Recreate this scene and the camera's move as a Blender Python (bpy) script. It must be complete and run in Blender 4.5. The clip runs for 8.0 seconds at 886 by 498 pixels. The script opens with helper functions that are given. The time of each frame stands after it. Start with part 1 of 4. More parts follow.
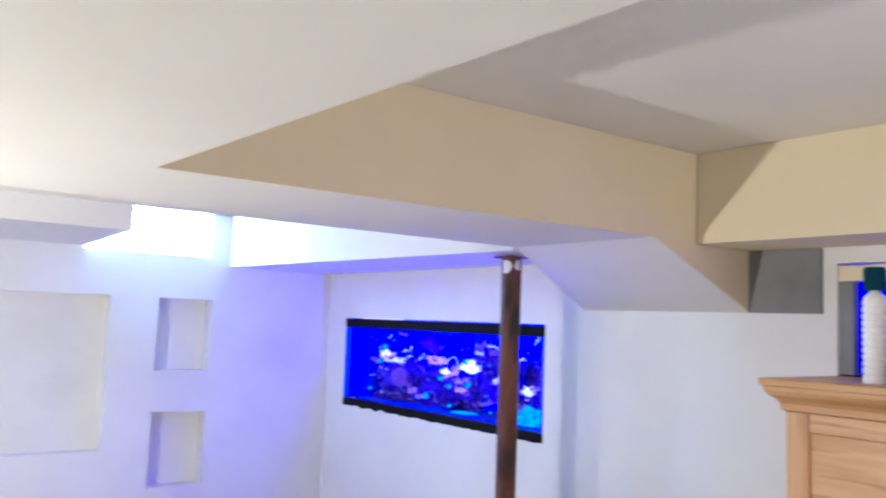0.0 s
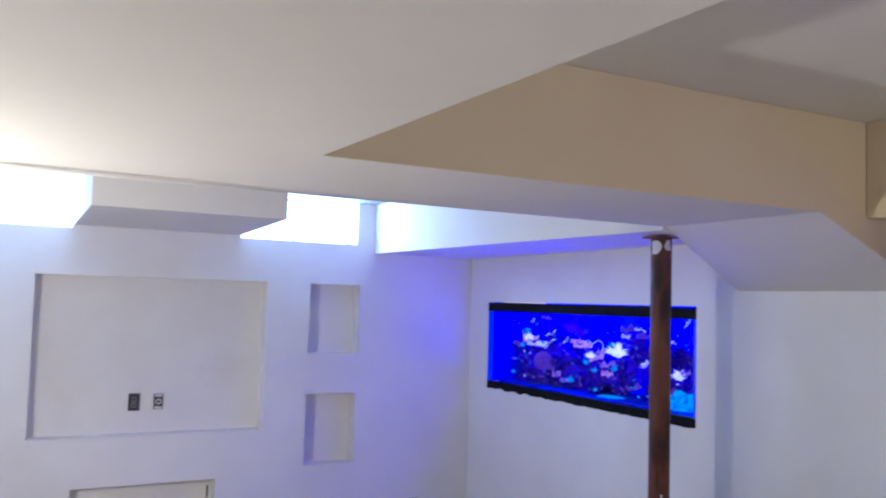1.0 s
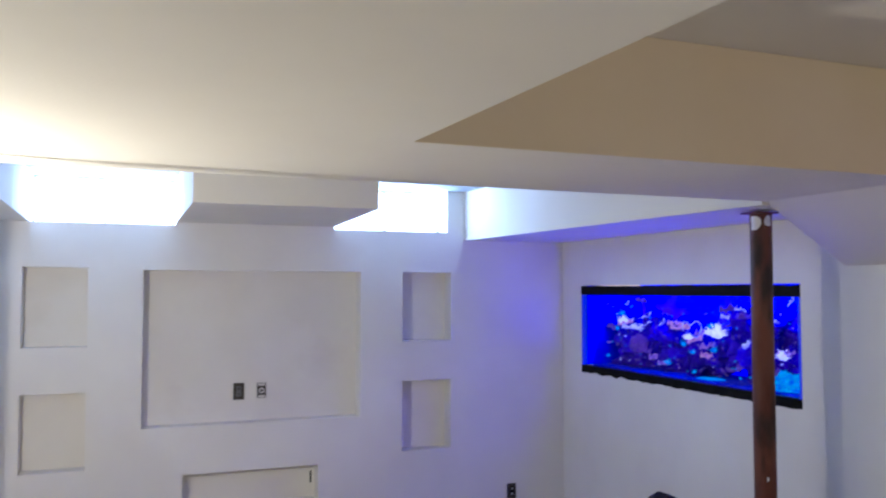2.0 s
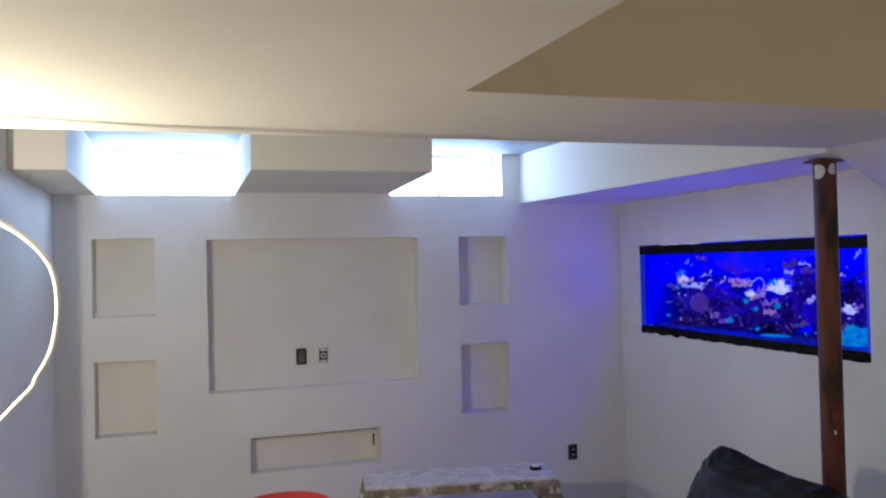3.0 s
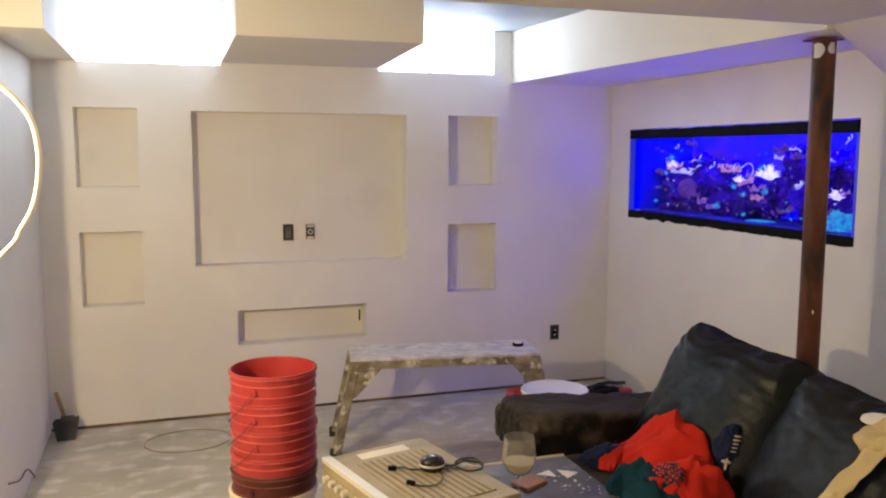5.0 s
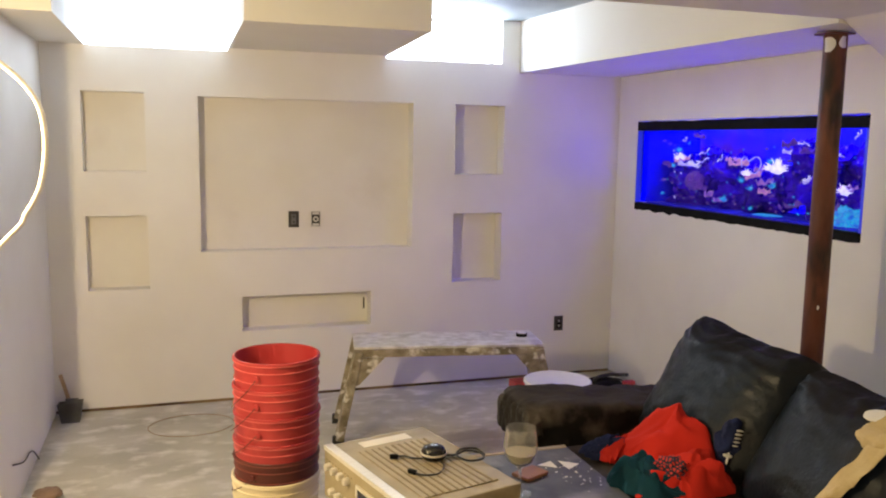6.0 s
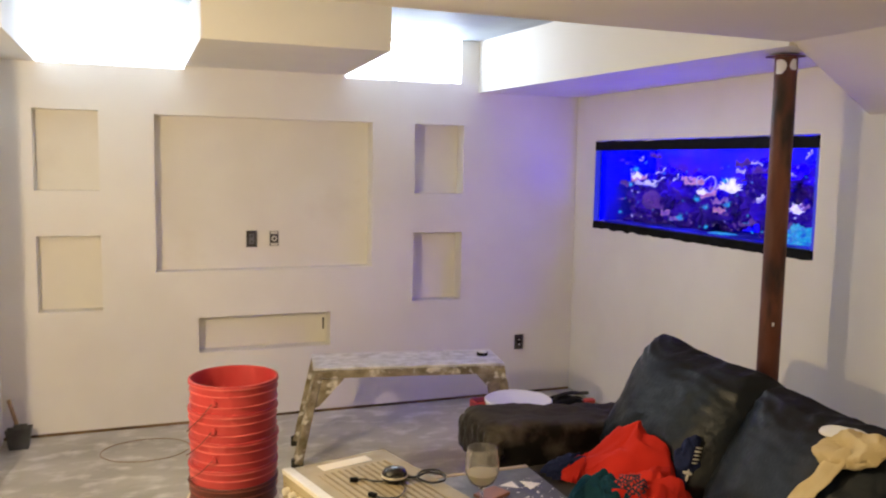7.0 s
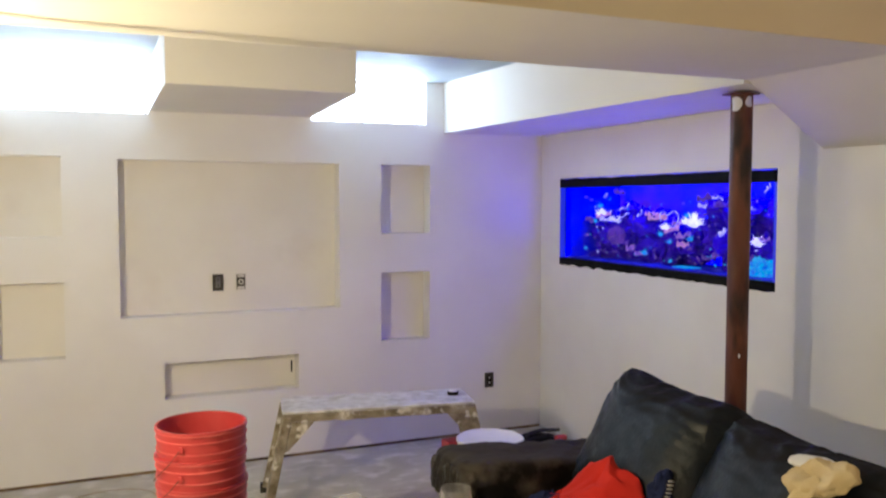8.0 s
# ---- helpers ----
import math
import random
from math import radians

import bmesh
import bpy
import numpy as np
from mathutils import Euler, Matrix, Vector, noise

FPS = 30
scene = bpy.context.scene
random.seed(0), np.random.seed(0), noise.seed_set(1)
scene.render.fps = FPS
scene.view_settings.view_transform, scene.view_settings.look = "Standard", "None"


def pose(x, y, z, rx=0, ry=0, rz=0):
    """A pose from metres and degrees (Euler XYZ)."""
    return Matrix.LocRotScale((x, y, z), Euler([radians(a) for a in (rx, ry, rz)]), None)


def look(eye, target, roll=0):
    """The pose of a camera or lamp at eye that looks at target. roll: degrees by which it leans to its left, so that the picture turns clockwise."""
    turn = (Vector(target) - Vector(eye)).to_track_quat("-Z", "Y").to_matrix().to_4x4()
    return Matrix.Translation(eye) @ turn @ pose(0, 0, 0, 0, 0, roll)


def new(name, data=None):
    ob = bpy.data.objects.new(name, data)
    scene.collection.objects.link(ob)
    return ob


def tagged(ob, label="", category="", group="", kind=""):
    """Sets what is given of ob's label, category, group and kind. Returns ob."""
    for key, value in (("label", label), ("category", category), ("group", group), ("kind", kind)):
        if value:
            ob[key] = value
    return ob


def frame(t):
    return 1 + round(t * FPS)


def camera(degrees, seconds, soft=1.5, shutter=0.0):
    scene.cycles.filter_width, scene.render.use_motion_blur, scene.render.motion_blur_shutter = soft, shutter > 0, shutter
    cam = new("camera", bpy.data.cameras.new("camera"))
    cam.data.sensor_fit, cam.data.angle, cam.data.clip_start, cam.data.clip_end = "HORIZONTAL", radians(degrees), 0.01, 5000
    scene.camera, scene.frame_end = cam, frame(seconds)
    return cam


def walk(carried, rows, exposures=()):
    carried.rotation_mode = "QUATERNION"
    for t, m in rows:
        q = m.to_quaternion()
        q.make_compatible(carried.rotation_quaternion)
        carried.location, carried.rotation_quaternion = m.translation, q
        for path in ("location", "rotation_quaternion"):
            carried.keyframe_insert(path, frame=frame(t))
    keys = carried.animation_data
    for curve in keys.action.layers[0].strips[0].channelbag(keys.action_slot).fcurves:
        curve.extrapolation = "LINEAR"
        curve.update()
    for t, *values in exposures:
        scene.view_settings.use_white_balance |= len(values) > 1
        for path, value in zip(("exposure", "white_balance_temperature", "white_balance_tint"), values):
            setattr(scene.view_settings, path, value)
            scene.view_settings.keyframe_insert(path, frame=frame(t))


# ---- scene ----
cam = camera(56.74, 8.0, soft=2.0, shutter=0.55)
EYE = 1.545
PATH = [
    (0, 0.055, -0.024, 0.123, 95.01, -2.03, -37.09),
    (0.5, 0.016, -0.009, 0.117, 94.77, -2.06, -31.79),
    (1, 0.004, 0., 0.109, 93.73, -1.59, -27.82),
    (1.5, -0.002, -0.007, 0.104, 93.60, -0.84, -24.88),
    (1.7, -0.006, -0.002, 0.104, 93.35, -0.38, -23.46),
    (2.8, -0.015, -0.007, 0.048, 91.37, 0.93, -18.09),
    (3, -0.011, -0.011, 0.045, 90.93, 1.35, -17.61),
    (3.5, -0.016, -0.008, 0.017, 88.82, 1.53, -18.24),
    (4, -0.009, -0.01, 0.009, 86.73, 1.27, -18.06),
    (4.5, -0.008, -0.003, -0.015, 84.69, 0.86, -18.18),
    (5, -0.01, 0.006, -0.025, 83.32, -0.08, -18.43),
    (5.2, -0.012, 0.005, -0.022, 83.02, -0.23, -18.17),
    (6.3, -0.005, 0.015, -0.022, 82.43, -1.35, -18.27),
    (6.5, -0.004, 0.022, -0.023, 82.46, -1.84, -18.96),
    (7, -0.004, 0.021, -0.022, 83.89, -1.02, -20.75),
    (7.5, -0.009, 0.016, -0.024, 84.82, -1.01, -22.68),
    (7.7, -0.009, 0.015, -0.023, 85.21, -0.61, -23.10),
    (7.9, -0.010, 0.014, -0.022, 86.05, -0.22, -23.07),
    (8, -0.01, 0.013, -0.022, 86.66, -0.02, -23.11),
]
walk(cam, [(t, pose(x, y, EYE + z, rx, ry, rz)) for t, x, y, z, rx, ry, rz in PATH],
     exposures=[(0.0, 0.2, 4330, 18), (0.5, -0.27, 4350, 20), (1.0, -0.57, 4330, 21), (1.5, -0.66, 4400, 19), (3.0, -1.17, 4760, 13),
                (3.5, -1.18, 4860, 12), (4.0, -1.2, 5020, 11), (4.5, -0.80, 5600, 14), (5.0, -0.6, 6020, 13), (6.5, -0.49, 6130, 11),
                (7.0, -0.46, 6080, 12), (7.5, -0.48, 6120, 12), (8.0, -0.46, 5500, 9)])

# ---- plan, metres: x to the aquarium wall, y to the niche wall, z up ----
X_W, X_E = -0.667, 2.745          # side walls
Y_N, Y_S = 4.797, -2.6            # niche wall, wall behind
Z_LOW, Z_CEIL = 1.965, 2.27       # boxed-in soffits, ceiling
S_Y0, S_Y1, S_X = 1.69, 2.36, 0.588
NICHE_DEPTH = 0.11
X_FAR, Y_STUB = -2.3, 3.32          # the room widens to the west before the stub wall
LAMP = (-0.77, 2.152, 1.495)      # work lamp in the western part

# ---- light ----
world = bpy.data.worlds.new("world")
scene.world = world
world.use_nodes = True
wn = world.node_tree.nodes
sky = wn.new("ShaderNodeTexSky")
sky.sky_type, sky.sun_disc = "NISHITA", False
sky.sun_elevation, sky.sun_rotation = radians(35), radians(20)
world.node_tree.links.new(sky.outputs["Color"], wn["Background"].inputs["Color"])
wn["Background"].inputs["Strength"].default_value = 0.12


def lamp(name, kind, m, power, colour, **settings):
    data = bpy.data.lights.new(name, kind)
    data.energy, data.color = power, colour
    for key, value in settings.items():
        if key == "size":
            data.shape, data.size, data.size_y = "RECTANGLE", value[0], value[1]
        if key == "soft":
            data.shadow_soft_size = value
    ob = new(name, data)
    ob.matrix_world = m
    return ob


# a warm work lamp out of sight to the west, an added fill behind, daylight in the two windows, a blue lamp over the
# reef tank and an added blue strip at its foot
lamp("work_lamp", "POINT", pose(*LAMP), 150.0, (1.0, 0.745, 0.38), soft=0.022)
# fill added from behind to brighten the recess and its upright faces
lamp("rear_fill", "AREA", look((1.5, -2.3, 0.9), (1.0, 0.8, 2.27)), 38.0, (1.0, 0.72, 0.38), size=(1.6, 1.0))
lamp("window_daylight", "AREA", look((-0.0839, 4.930, 2.134), (-0.0839, 3.0, 2.134)), 16.0, (0.80, 0.91, 1.0), size=(0.715, 0.25))
lamp("window_daylight", "AREA", look((1.5525, 4.930, 2.134), (1.5525, 3.0, 2.134)), 16.0, (0.80, 0.91, 1.0), size=(0.715, 0.25))
lamp("tank_blue_light", "AREA", look((3.0, 3.655, 1.64), (3.0, 3.655, 0.0)), 12.5, (0.05, 0.010, 1.0), size=(0.25, 1.7))
# hidden strip added behind the bottom rail, throwing blue up onto the beam
lamp("tank_blue_light", "AREA", look((2.800, 3.655, 1.148), (2.05, 3.655, 1.81)), 9.5, (0.06, 0.012, 1.0), size=(1.7, 0.025))


# ---- materials ----
def nodes_of(name):
    m = bpy.data.materials.new(name)
    m.use_nodes = True
    t = m.node_tree
    return m, t.nodes, t.links, t.nodes["Principled BSDF"]


def surface(name, a, b, scale=6.0, rough=0.6, rough2=None, metal=0.0, bump=0.1, grain=180.0, low=0.35, high=0.65,
            stretch=(1, 1, 1), third=None, third_scale=3.0, third_at=(0.6, 0.7), spec=0.5, distance=0.002):
    """Two colours mixed by broad noise, a third in patches, fine grain in the relief."""
    m, n, l, p = nodes_of(name)
    tc = n.new("ShaderNodeTexCoord")
    mp = n.new("ShaderNodeMapping")
    mp.inputs["Scale"].default_value = stretch
    l.new(tc.outputs["Object"], mp.inputs["Vector"])

    def ramp(sc, lo, hi, detail=6.0):
        t = n.new("ShaderNodeTexNoise")
        t.inputs["Scale"].default_value, t.inputs["Detail"].default_value = sc, detail
        l.new(mp.outputs["Vector"], t.inputs["Vector"])
        r = n.new("ShaderNodeMapRange")
        r.inputs["From Min"].default_value, r.inputs["From Max"].default_value = lo, hi
        l.new(t.outputs["Fac"], r.inputs["Value"])
        return r.outputs["Result"]

    def mix(f, c1, c2):
        x = n.new("ShaderNodeMix")
        x.data_type = "RGBA"
        l.new(f, x.inputs["Factor"])
        for sock, c in ((x.inputs["A"], c1), (x.inputs["B"], c2)):
            if isinstance(c, tuple):
                sock.default_value = (*c, 1)
            else:
                l.new(c, sock)
        return x.outputs["Result"]

    col = mix(ramp(scale, low, high), a, b)
    if third:
        col = mix(ramp(third_scale, *third_at), col, third)
    l.new(col, p.inputs["Base Color"])
    rr = n.new("ShaderNodeMapRange")
    rr.inputs["To Min"].default_value, rr.inputs["To Max"].default_value = rough, rough2 if rough2 is not None else min(1, rough + 0.15)
    l.new(ramp(scale * 2.3, 0.3, 0.7), rr.inputs["Value"])
    l.new(rr.outputs["Result"], p.inputs["Roughness"])
    p.inputs["Metallic"].default_value = metal
    p.inputs["Specular IOR Level"].default_value = spec
    if bump:
        bp = n.new("ShaderNodeBump")
        bp.inputs["Strength"].default_value, bp.inputs["Distance"].default_value = bump, distance
        l.new(ramp(grain, 0.2, 0.8, 3.0), bp.inputs["Height"])
        l.new(bp.outputs["Normal"], p.inputs["Normal"])
    return m


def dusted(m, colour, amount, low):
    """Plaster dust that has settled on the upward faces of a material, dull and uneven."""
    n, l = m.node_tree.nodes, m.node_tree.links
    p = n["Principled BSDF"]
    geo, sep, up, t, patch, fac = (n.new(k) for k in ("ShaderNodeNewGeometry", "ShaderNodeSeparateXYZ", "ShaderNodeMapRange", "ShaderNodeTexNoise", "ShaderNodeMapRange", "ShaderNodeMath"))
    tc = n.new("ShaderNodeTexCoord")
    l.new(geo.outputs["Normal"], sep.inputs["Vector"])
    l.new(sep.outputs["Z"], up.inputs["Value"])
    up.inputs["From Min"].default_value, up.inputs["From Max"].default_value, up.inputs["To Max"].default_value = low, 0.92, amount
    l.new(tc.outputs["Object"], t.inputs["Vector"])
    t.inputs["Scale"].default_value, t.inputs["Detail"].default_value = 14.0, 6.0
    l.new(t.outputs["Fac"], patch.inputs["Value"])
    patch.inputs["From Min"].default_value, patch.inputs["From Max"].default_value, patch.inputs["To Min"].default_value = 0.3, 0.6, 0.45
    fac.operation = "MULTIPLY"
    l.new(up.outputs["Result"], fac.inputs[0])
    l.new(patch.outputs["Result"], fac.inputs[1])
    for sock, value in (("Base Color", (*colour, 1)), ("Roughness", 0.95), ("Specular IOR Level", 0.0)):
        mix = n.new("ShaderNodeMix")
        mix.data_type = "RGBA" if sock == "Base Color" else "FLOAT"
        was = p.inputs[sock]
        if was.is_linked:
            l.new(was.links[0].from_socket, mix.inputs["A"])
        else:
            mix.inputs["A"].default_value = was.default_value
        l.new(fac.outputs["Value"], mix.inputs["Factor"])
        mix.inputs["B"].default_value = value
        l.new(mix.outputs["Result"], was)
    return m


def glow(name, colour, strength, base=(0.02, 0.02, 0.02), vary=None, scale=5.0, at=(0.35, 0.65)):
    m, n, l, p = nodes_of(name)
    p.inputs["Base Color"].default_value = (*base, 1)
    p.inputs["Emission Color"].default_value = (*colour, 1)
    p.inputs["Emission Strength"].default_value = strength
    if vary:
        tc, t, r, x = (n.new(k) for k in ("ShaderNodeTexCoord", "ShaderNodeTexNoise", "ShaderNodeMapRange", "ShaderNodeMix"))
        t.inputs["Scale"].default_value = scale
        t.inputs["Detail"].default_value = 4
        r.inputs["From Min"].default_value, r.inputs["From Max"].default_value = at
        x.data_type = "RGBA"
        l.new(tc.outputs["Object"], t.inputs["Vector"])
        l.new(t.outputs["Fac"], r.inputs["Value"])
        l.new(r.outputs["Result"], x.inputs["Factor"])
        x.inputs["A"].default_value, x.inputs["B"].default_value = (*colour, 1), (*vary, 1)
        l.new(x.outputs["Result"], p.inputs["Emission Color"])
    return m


def glass(name, tint=(1, 1, 1), rough=0.0, ior=1.45, clear=1.0):
    m, n, l, p = nodes_of(name)
    p.inputs["Base Color"].default_value = (*tint, 1)
    p.inputs["Transmission Weight"].default_value = 1.0
    p.inputs["Roughness"].default_value = rough
    p.inputs["IOR"].default_value = ior
    p.inputs["Transmission Weight"].default_value = clear
    return m


M = dict(
    wall=surface("wall_paint", (0.79, 0.78, 0.76), (0.83, 0.825, 0.81), 2.2, 0.62, bump=0.12, grain=140, third=(0.75, 0.735, 0.71), third_scale=1.3, third_at=(0.52, 0.75)),
    warmwhite=surface("warm_white_board", (0.78, 0.755, 0.70), (0.82, 0.80, 0.75), 3.0, 0.7, bump=0.12, grain=120, third=(0.76, 0.73, 0.67), third_scale=2.0),
    cream_paint=surface("cream_paint", (0.78, 0.68, 0.46), (0.82, 0.73, 0.52), 1.8, 0.65, bump=0.10, grain=150),
    ceiling=surface("ceiling_paint", (0.76, 0.74, 0.69), (0.80, 0.785, 0.74), 1.6, 0.7, bump=0.10, grain=160),
    # darker, bluer than the ceiling paint, to tone the bay down
    bay=surface("dimming_blue_grey", (0.27, 0.30, 0.34), (0.33, 0.36, 0.40), 3.0, 0.55, bump=0.1),
    # grey for the painted wall shade, the unseen walls and a tank upright
    board=surface("dull_grey", (0.20, 0.20, 0.21), (0.26, 0.26, 0.27), 5, 0.8, bump=0.1),
    floor=surface("dusty_concrete", (0.42, 0.405, 0.345), (0.53, 0.512, 0.45), 3.2, 0.75, bump=0.35, grain=60, stretch=(0.9, 1.35, 1),
                  third=(0.68, 0.665, 0.615), third_scale=8.5, third_at=(0.50, 0.70), distance=0.004),
    plate=surface("raw_timber", (0.10, 0.065, 0.035), (0.32, 0.22, 0.11), 3.5, 0.85, bump=0.3, third=(0.025, 0.02, 0.015), third_scale=2.3, third_at=(0.48, 0.58)),
    red=surface("red_plastic", (0.36, 0.030, 0.034), (0.43, 0.042, 0.044), 3, 0.30, 0.42, bump=0.05, grain=90, third=(0.66, 0.12, 0.09), third_scale=9, third_at=(0.66, 0.8)),
    darkred=surface("dark_red_plastic", (0.075, 0.011, 0.010), (0.115, 0.020, 0.016), 4, 0.38, 0.5, bump=0.05),
    # lighter reds that paint the bright line along bucket ribs and rims
    rededge=surface("red_rib_highlight", (0.50, 0.070, 0.070), (0.60, 0.12, 0.11), 9, 0.3, 0.5, bump=0.05),
    darkrededge=surface("dark_red_rib_highlight", (0.15, 0.030, 0.024), (0.21, 0.055, 0.040), 9, 0.3, 0.5, bump=0.05),
    cream=surface("cream_plastic", (0.72, 0.62, 0.42), (0.80, 0.72, 0.54), 4, 0.4, bump=0.05),
    white=surface("white_plastic", (0.76, 0.76, 0.76), (0.84, 0.84, 0.84), 4, 0.35, bump=0.04),
    darkwire=surface("dull_wire", (0.10, 0.05, 0.045), (0.16, 0.09, 0.08), 20, 0.6, metal=0.5, bump=0),
    alu=surface("spattered_aluminium", (0.48, 0.46, 0.42), (0.60, 0.58, 0.54), 9, 0.5, metal=0.15, bump=0.2, third=(0.76, 0.75, 0.73), third_scale=16, third_at=(0.38, 0.62)),
    aluedge=surface("stained_aluminium", (0.17, 0.14, 0.085), (0.40, 0.35, 0.26), 16, 0.5, metal=0.3, bump=0.25, third=(0.74, 0.71, 0.64), third_scale=20, third_at=(0.56, 0.66)),
    rubber=surface("black_rubber", (0.02, 0.02, 0.02), (0.035, 0.035, 0.035), 10, 0.8, bump=0.1),
    leather=surface("navy_leather", (0.0032, 0.0062, 0.0112), (0.006, 0.0118, 0.0215), 5, 0.34, 0.52, spec=0.26, bump=0.4, grain=70, third=(0.018, 0.0165, 0.017), third_scale=4.5, third_at=(0.54, 0.80), distance=0.003),
    dusty=surface("dusty_leather", (0.010, 0.009, 0.009), (0.020, 0.018, 0.017), 6, 0.5, 0.75, spec=0.18, bump=0.35, grain=60, third=(0.12, 0.105, 0.092), third_scale=7, third_at=(0.46, 0.72), distance=0.003),
    redcloth=surface("red_fleece", (0.50, 0.024, 0.014), (0.60, 0.034, 0.02), 6, 0.9, bump=0.5, grain=220, spec=0.15),
    teal=surface("teal_cloth", (0.005, 0.036, 0.058), (0.009, 0.055, 0.088), 7, 0.85, bump=0.4, grain=200, spec=0.2),
    navy=surface("navy_cloth", (0.010, 0.014, 0.05), (0.018, 0.026, 0.085), 7, 0.85, bump=0.4, grain=200, spec=0.2),
    sage=surface("sage_cloth", (0.22, 0.24, 0.16), (0.32, 0.33, 0.24), 9, 0.9, bump=0.4, spec=0.15),
    whitecloth=surface("white_cloth", (0.66, 0.66, 0.66), (0.76, 0.76, 0.76), 7, 0.9, bump=0.4, grain=200, spec=0.2),
    tancloth=surface("cream_cloth", (0.50, 0.39, 0.20), (0.63, 0.52, 0.31), 6, 0.9, bump=0.45, grain=180, spec=0.15, third=(0.40, 0.27, 0.10), third_scale=6),
    rust=surface("rusty_red_steel", (0.060, 0.014, 0.009), (0.165, 0.050, 0.028), 8, 0.42, 0.75, bump=0.5, grain=45, stretch=(1, 1, 0.30), third=(0.022, 0.010, 0.009), third_scale=7, third_at=(0.53, 0.62)),
    black=surface("black_trim", (0.004, 0.004, 0.005), (0.008, 0.008, 0.009), 12, 0.6, spec=0.08, bump=0.15),
    receiver=surface("champagne_metal", (0.29, 0.24, 0.148), (0.36, 0.305, 0.20), 9, 0.5, metal=0.15, bump=0.12, third=(0.44, 0.37, 0.25), third_scale=5),
    silver=surface("brushed_silver", (0.68, 0.64, 0.56), (0.78, 0.75, 0.68), 20, 0.35, metal=0.5, bump=0.08, stretch=(1, 20, 1)),
    slot=surface("dark_slots", (0.15, 0.115, 0.06), (0.20, 0.155, 0.085), 10, 0.8, bump=0),
    display=surface("dark_glass_dial", (0.010, 0.010, 0.016), (0.02, 0.02, 0.03), 10, 0.12, bump=0),
    label=surface("paper_label", (0.78, 0.74, 0.64), (0.84, 0.81, 0.72), 10, 0.7, bump=0.05),
    tabletop=surface("dusty_dark_tabletop", (0.055, 0.055, 0.060), (0.11, 0.11, 0.115), 5, 0.3, 0.6, bump=0.1, third=(0.24, 0.235, 0.23), third_scale=6, third_at=(0.55, 0.72)),
    tableedge=surface("worn_timber_edge", (0.34, 0.27, 0.18), (0.46, 0.38, 0.27), 8, 0.55, bump=0.2, stretch=(1, 0.1, 1)),
    oak=surface("golden_oak", (0.52, 0.29, 0.11), (0.68, 0.44, 0.20), 7, 0.4, 0.5, bump=0.18, grain=90, stretch=(1, 0.22, 2.6), third=(0.42, 0.21, 0.075), third_scale=11, third_at=(0.56, 0.66)),
    handle=surface("old_wood_handle", (0.30, 0.20, 0.11), (0.42, 0.30, 0.18), 8, 0.6, bump=0.2),
    grey=surface("grey_metal_pan", (0.11, 0.11, 0.115), (0.20, 0.20, 0.205), 8, 0.5, metal=0.4, bump=0.2),
    brown=surface("brown_rag", (0.16, 0.11, 0.085), (0.24, 0.17, 0.135), 12, 0.9, bump=0.4),
    cord=surface("white_cord", (0.78, 0.76, 0.70), (0.84, 0.82, 0.76), 9, 0.45, bump=0),
    cable=surface("black_cable", (0.012, 0.012, 0.012), (0.02, 0.02, 0.02), 9, 0.45, bump=0),
    box=surface("dark_switch_box", (0.035, 0.032, 0.028), (0.07, 0.065, 0.06), 30, 0.6, bump=0.2),
    device=surface("ivory_device", (0.62, 0.60, 0.55), (0.70, 0.68, 0.63), 9, 0.4, bump=0),
    frame=surface("white_vinyl", (0.74, 0.75, 0.76), (0.80, 0.81, 0.82), 8, 0.4, bump=0.05),
    wine=glass("pale_drink", (0.96, 0.88, 0.64), 0.04, 1.12, 0.5),
    gloss=surface("glossy_black_plastic", (0.010, 0.010, 0.012), (0.016, 0.016, 0.018), 9, 0.12, 0.2, bump=0),
    oakv=surface("golden_oak_upright", (0.50, 0.27, 0.10), (0.66, 0.42, 0.19), 7, 0.4, 0.5, bump=0.18, grain=90, stretch=(2.6, 2.6, 0.22), third=(0.42, 0.21, 0.075), third_scale=11, third_at=(0.56, 0.66)),
    wallet=surface("tan_leather", (0.22, 0.09, 0.045), (0.30, 0.14, 0.08), 12, 0.5, bump=0.2),
    pane=glass("clear_glass"),
    tankglass=glass("aquarium_glass", (1, 1, 1), 0.0, 1.12),
    hazy=glass("clear_goblet_glass", (0.98, 0.98, 0.97), 0.0, 1.16, 0.91),
    daylight=glow("bright_daylight", (0.90, 0.96, 1.0), 20.0),
    # emission stands in for the light in the tank water, violet patches included
    water=glow("blue_water_glow", (0.0006, 0.0002, 1.0), 1.9, vary=(0.035, 0.001, 0.40), scale=5.5, at=(0.48, 0.64)),
    # rock colour holds the blue of the tank light
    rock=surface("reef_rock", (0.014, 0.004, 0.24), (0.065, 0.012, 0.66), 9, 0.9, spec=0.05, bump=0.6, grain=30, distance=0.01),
    # corals: their brightness in the tank light is put in as emission
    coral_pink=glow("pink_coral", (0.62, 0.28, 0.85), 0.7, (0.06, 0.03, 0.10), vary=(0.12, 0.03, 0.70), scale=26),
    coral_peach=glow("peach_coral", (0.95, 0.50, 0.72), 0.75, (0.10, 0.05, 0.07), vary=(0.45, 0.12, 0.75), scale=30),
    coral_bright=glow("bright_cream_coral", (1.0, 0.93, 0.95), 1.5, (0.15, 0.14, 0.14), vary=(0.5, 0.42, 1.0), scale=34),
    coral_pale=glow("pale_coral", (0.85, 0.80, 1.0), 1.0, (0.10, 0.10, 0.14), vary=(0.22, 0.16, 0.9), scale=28),
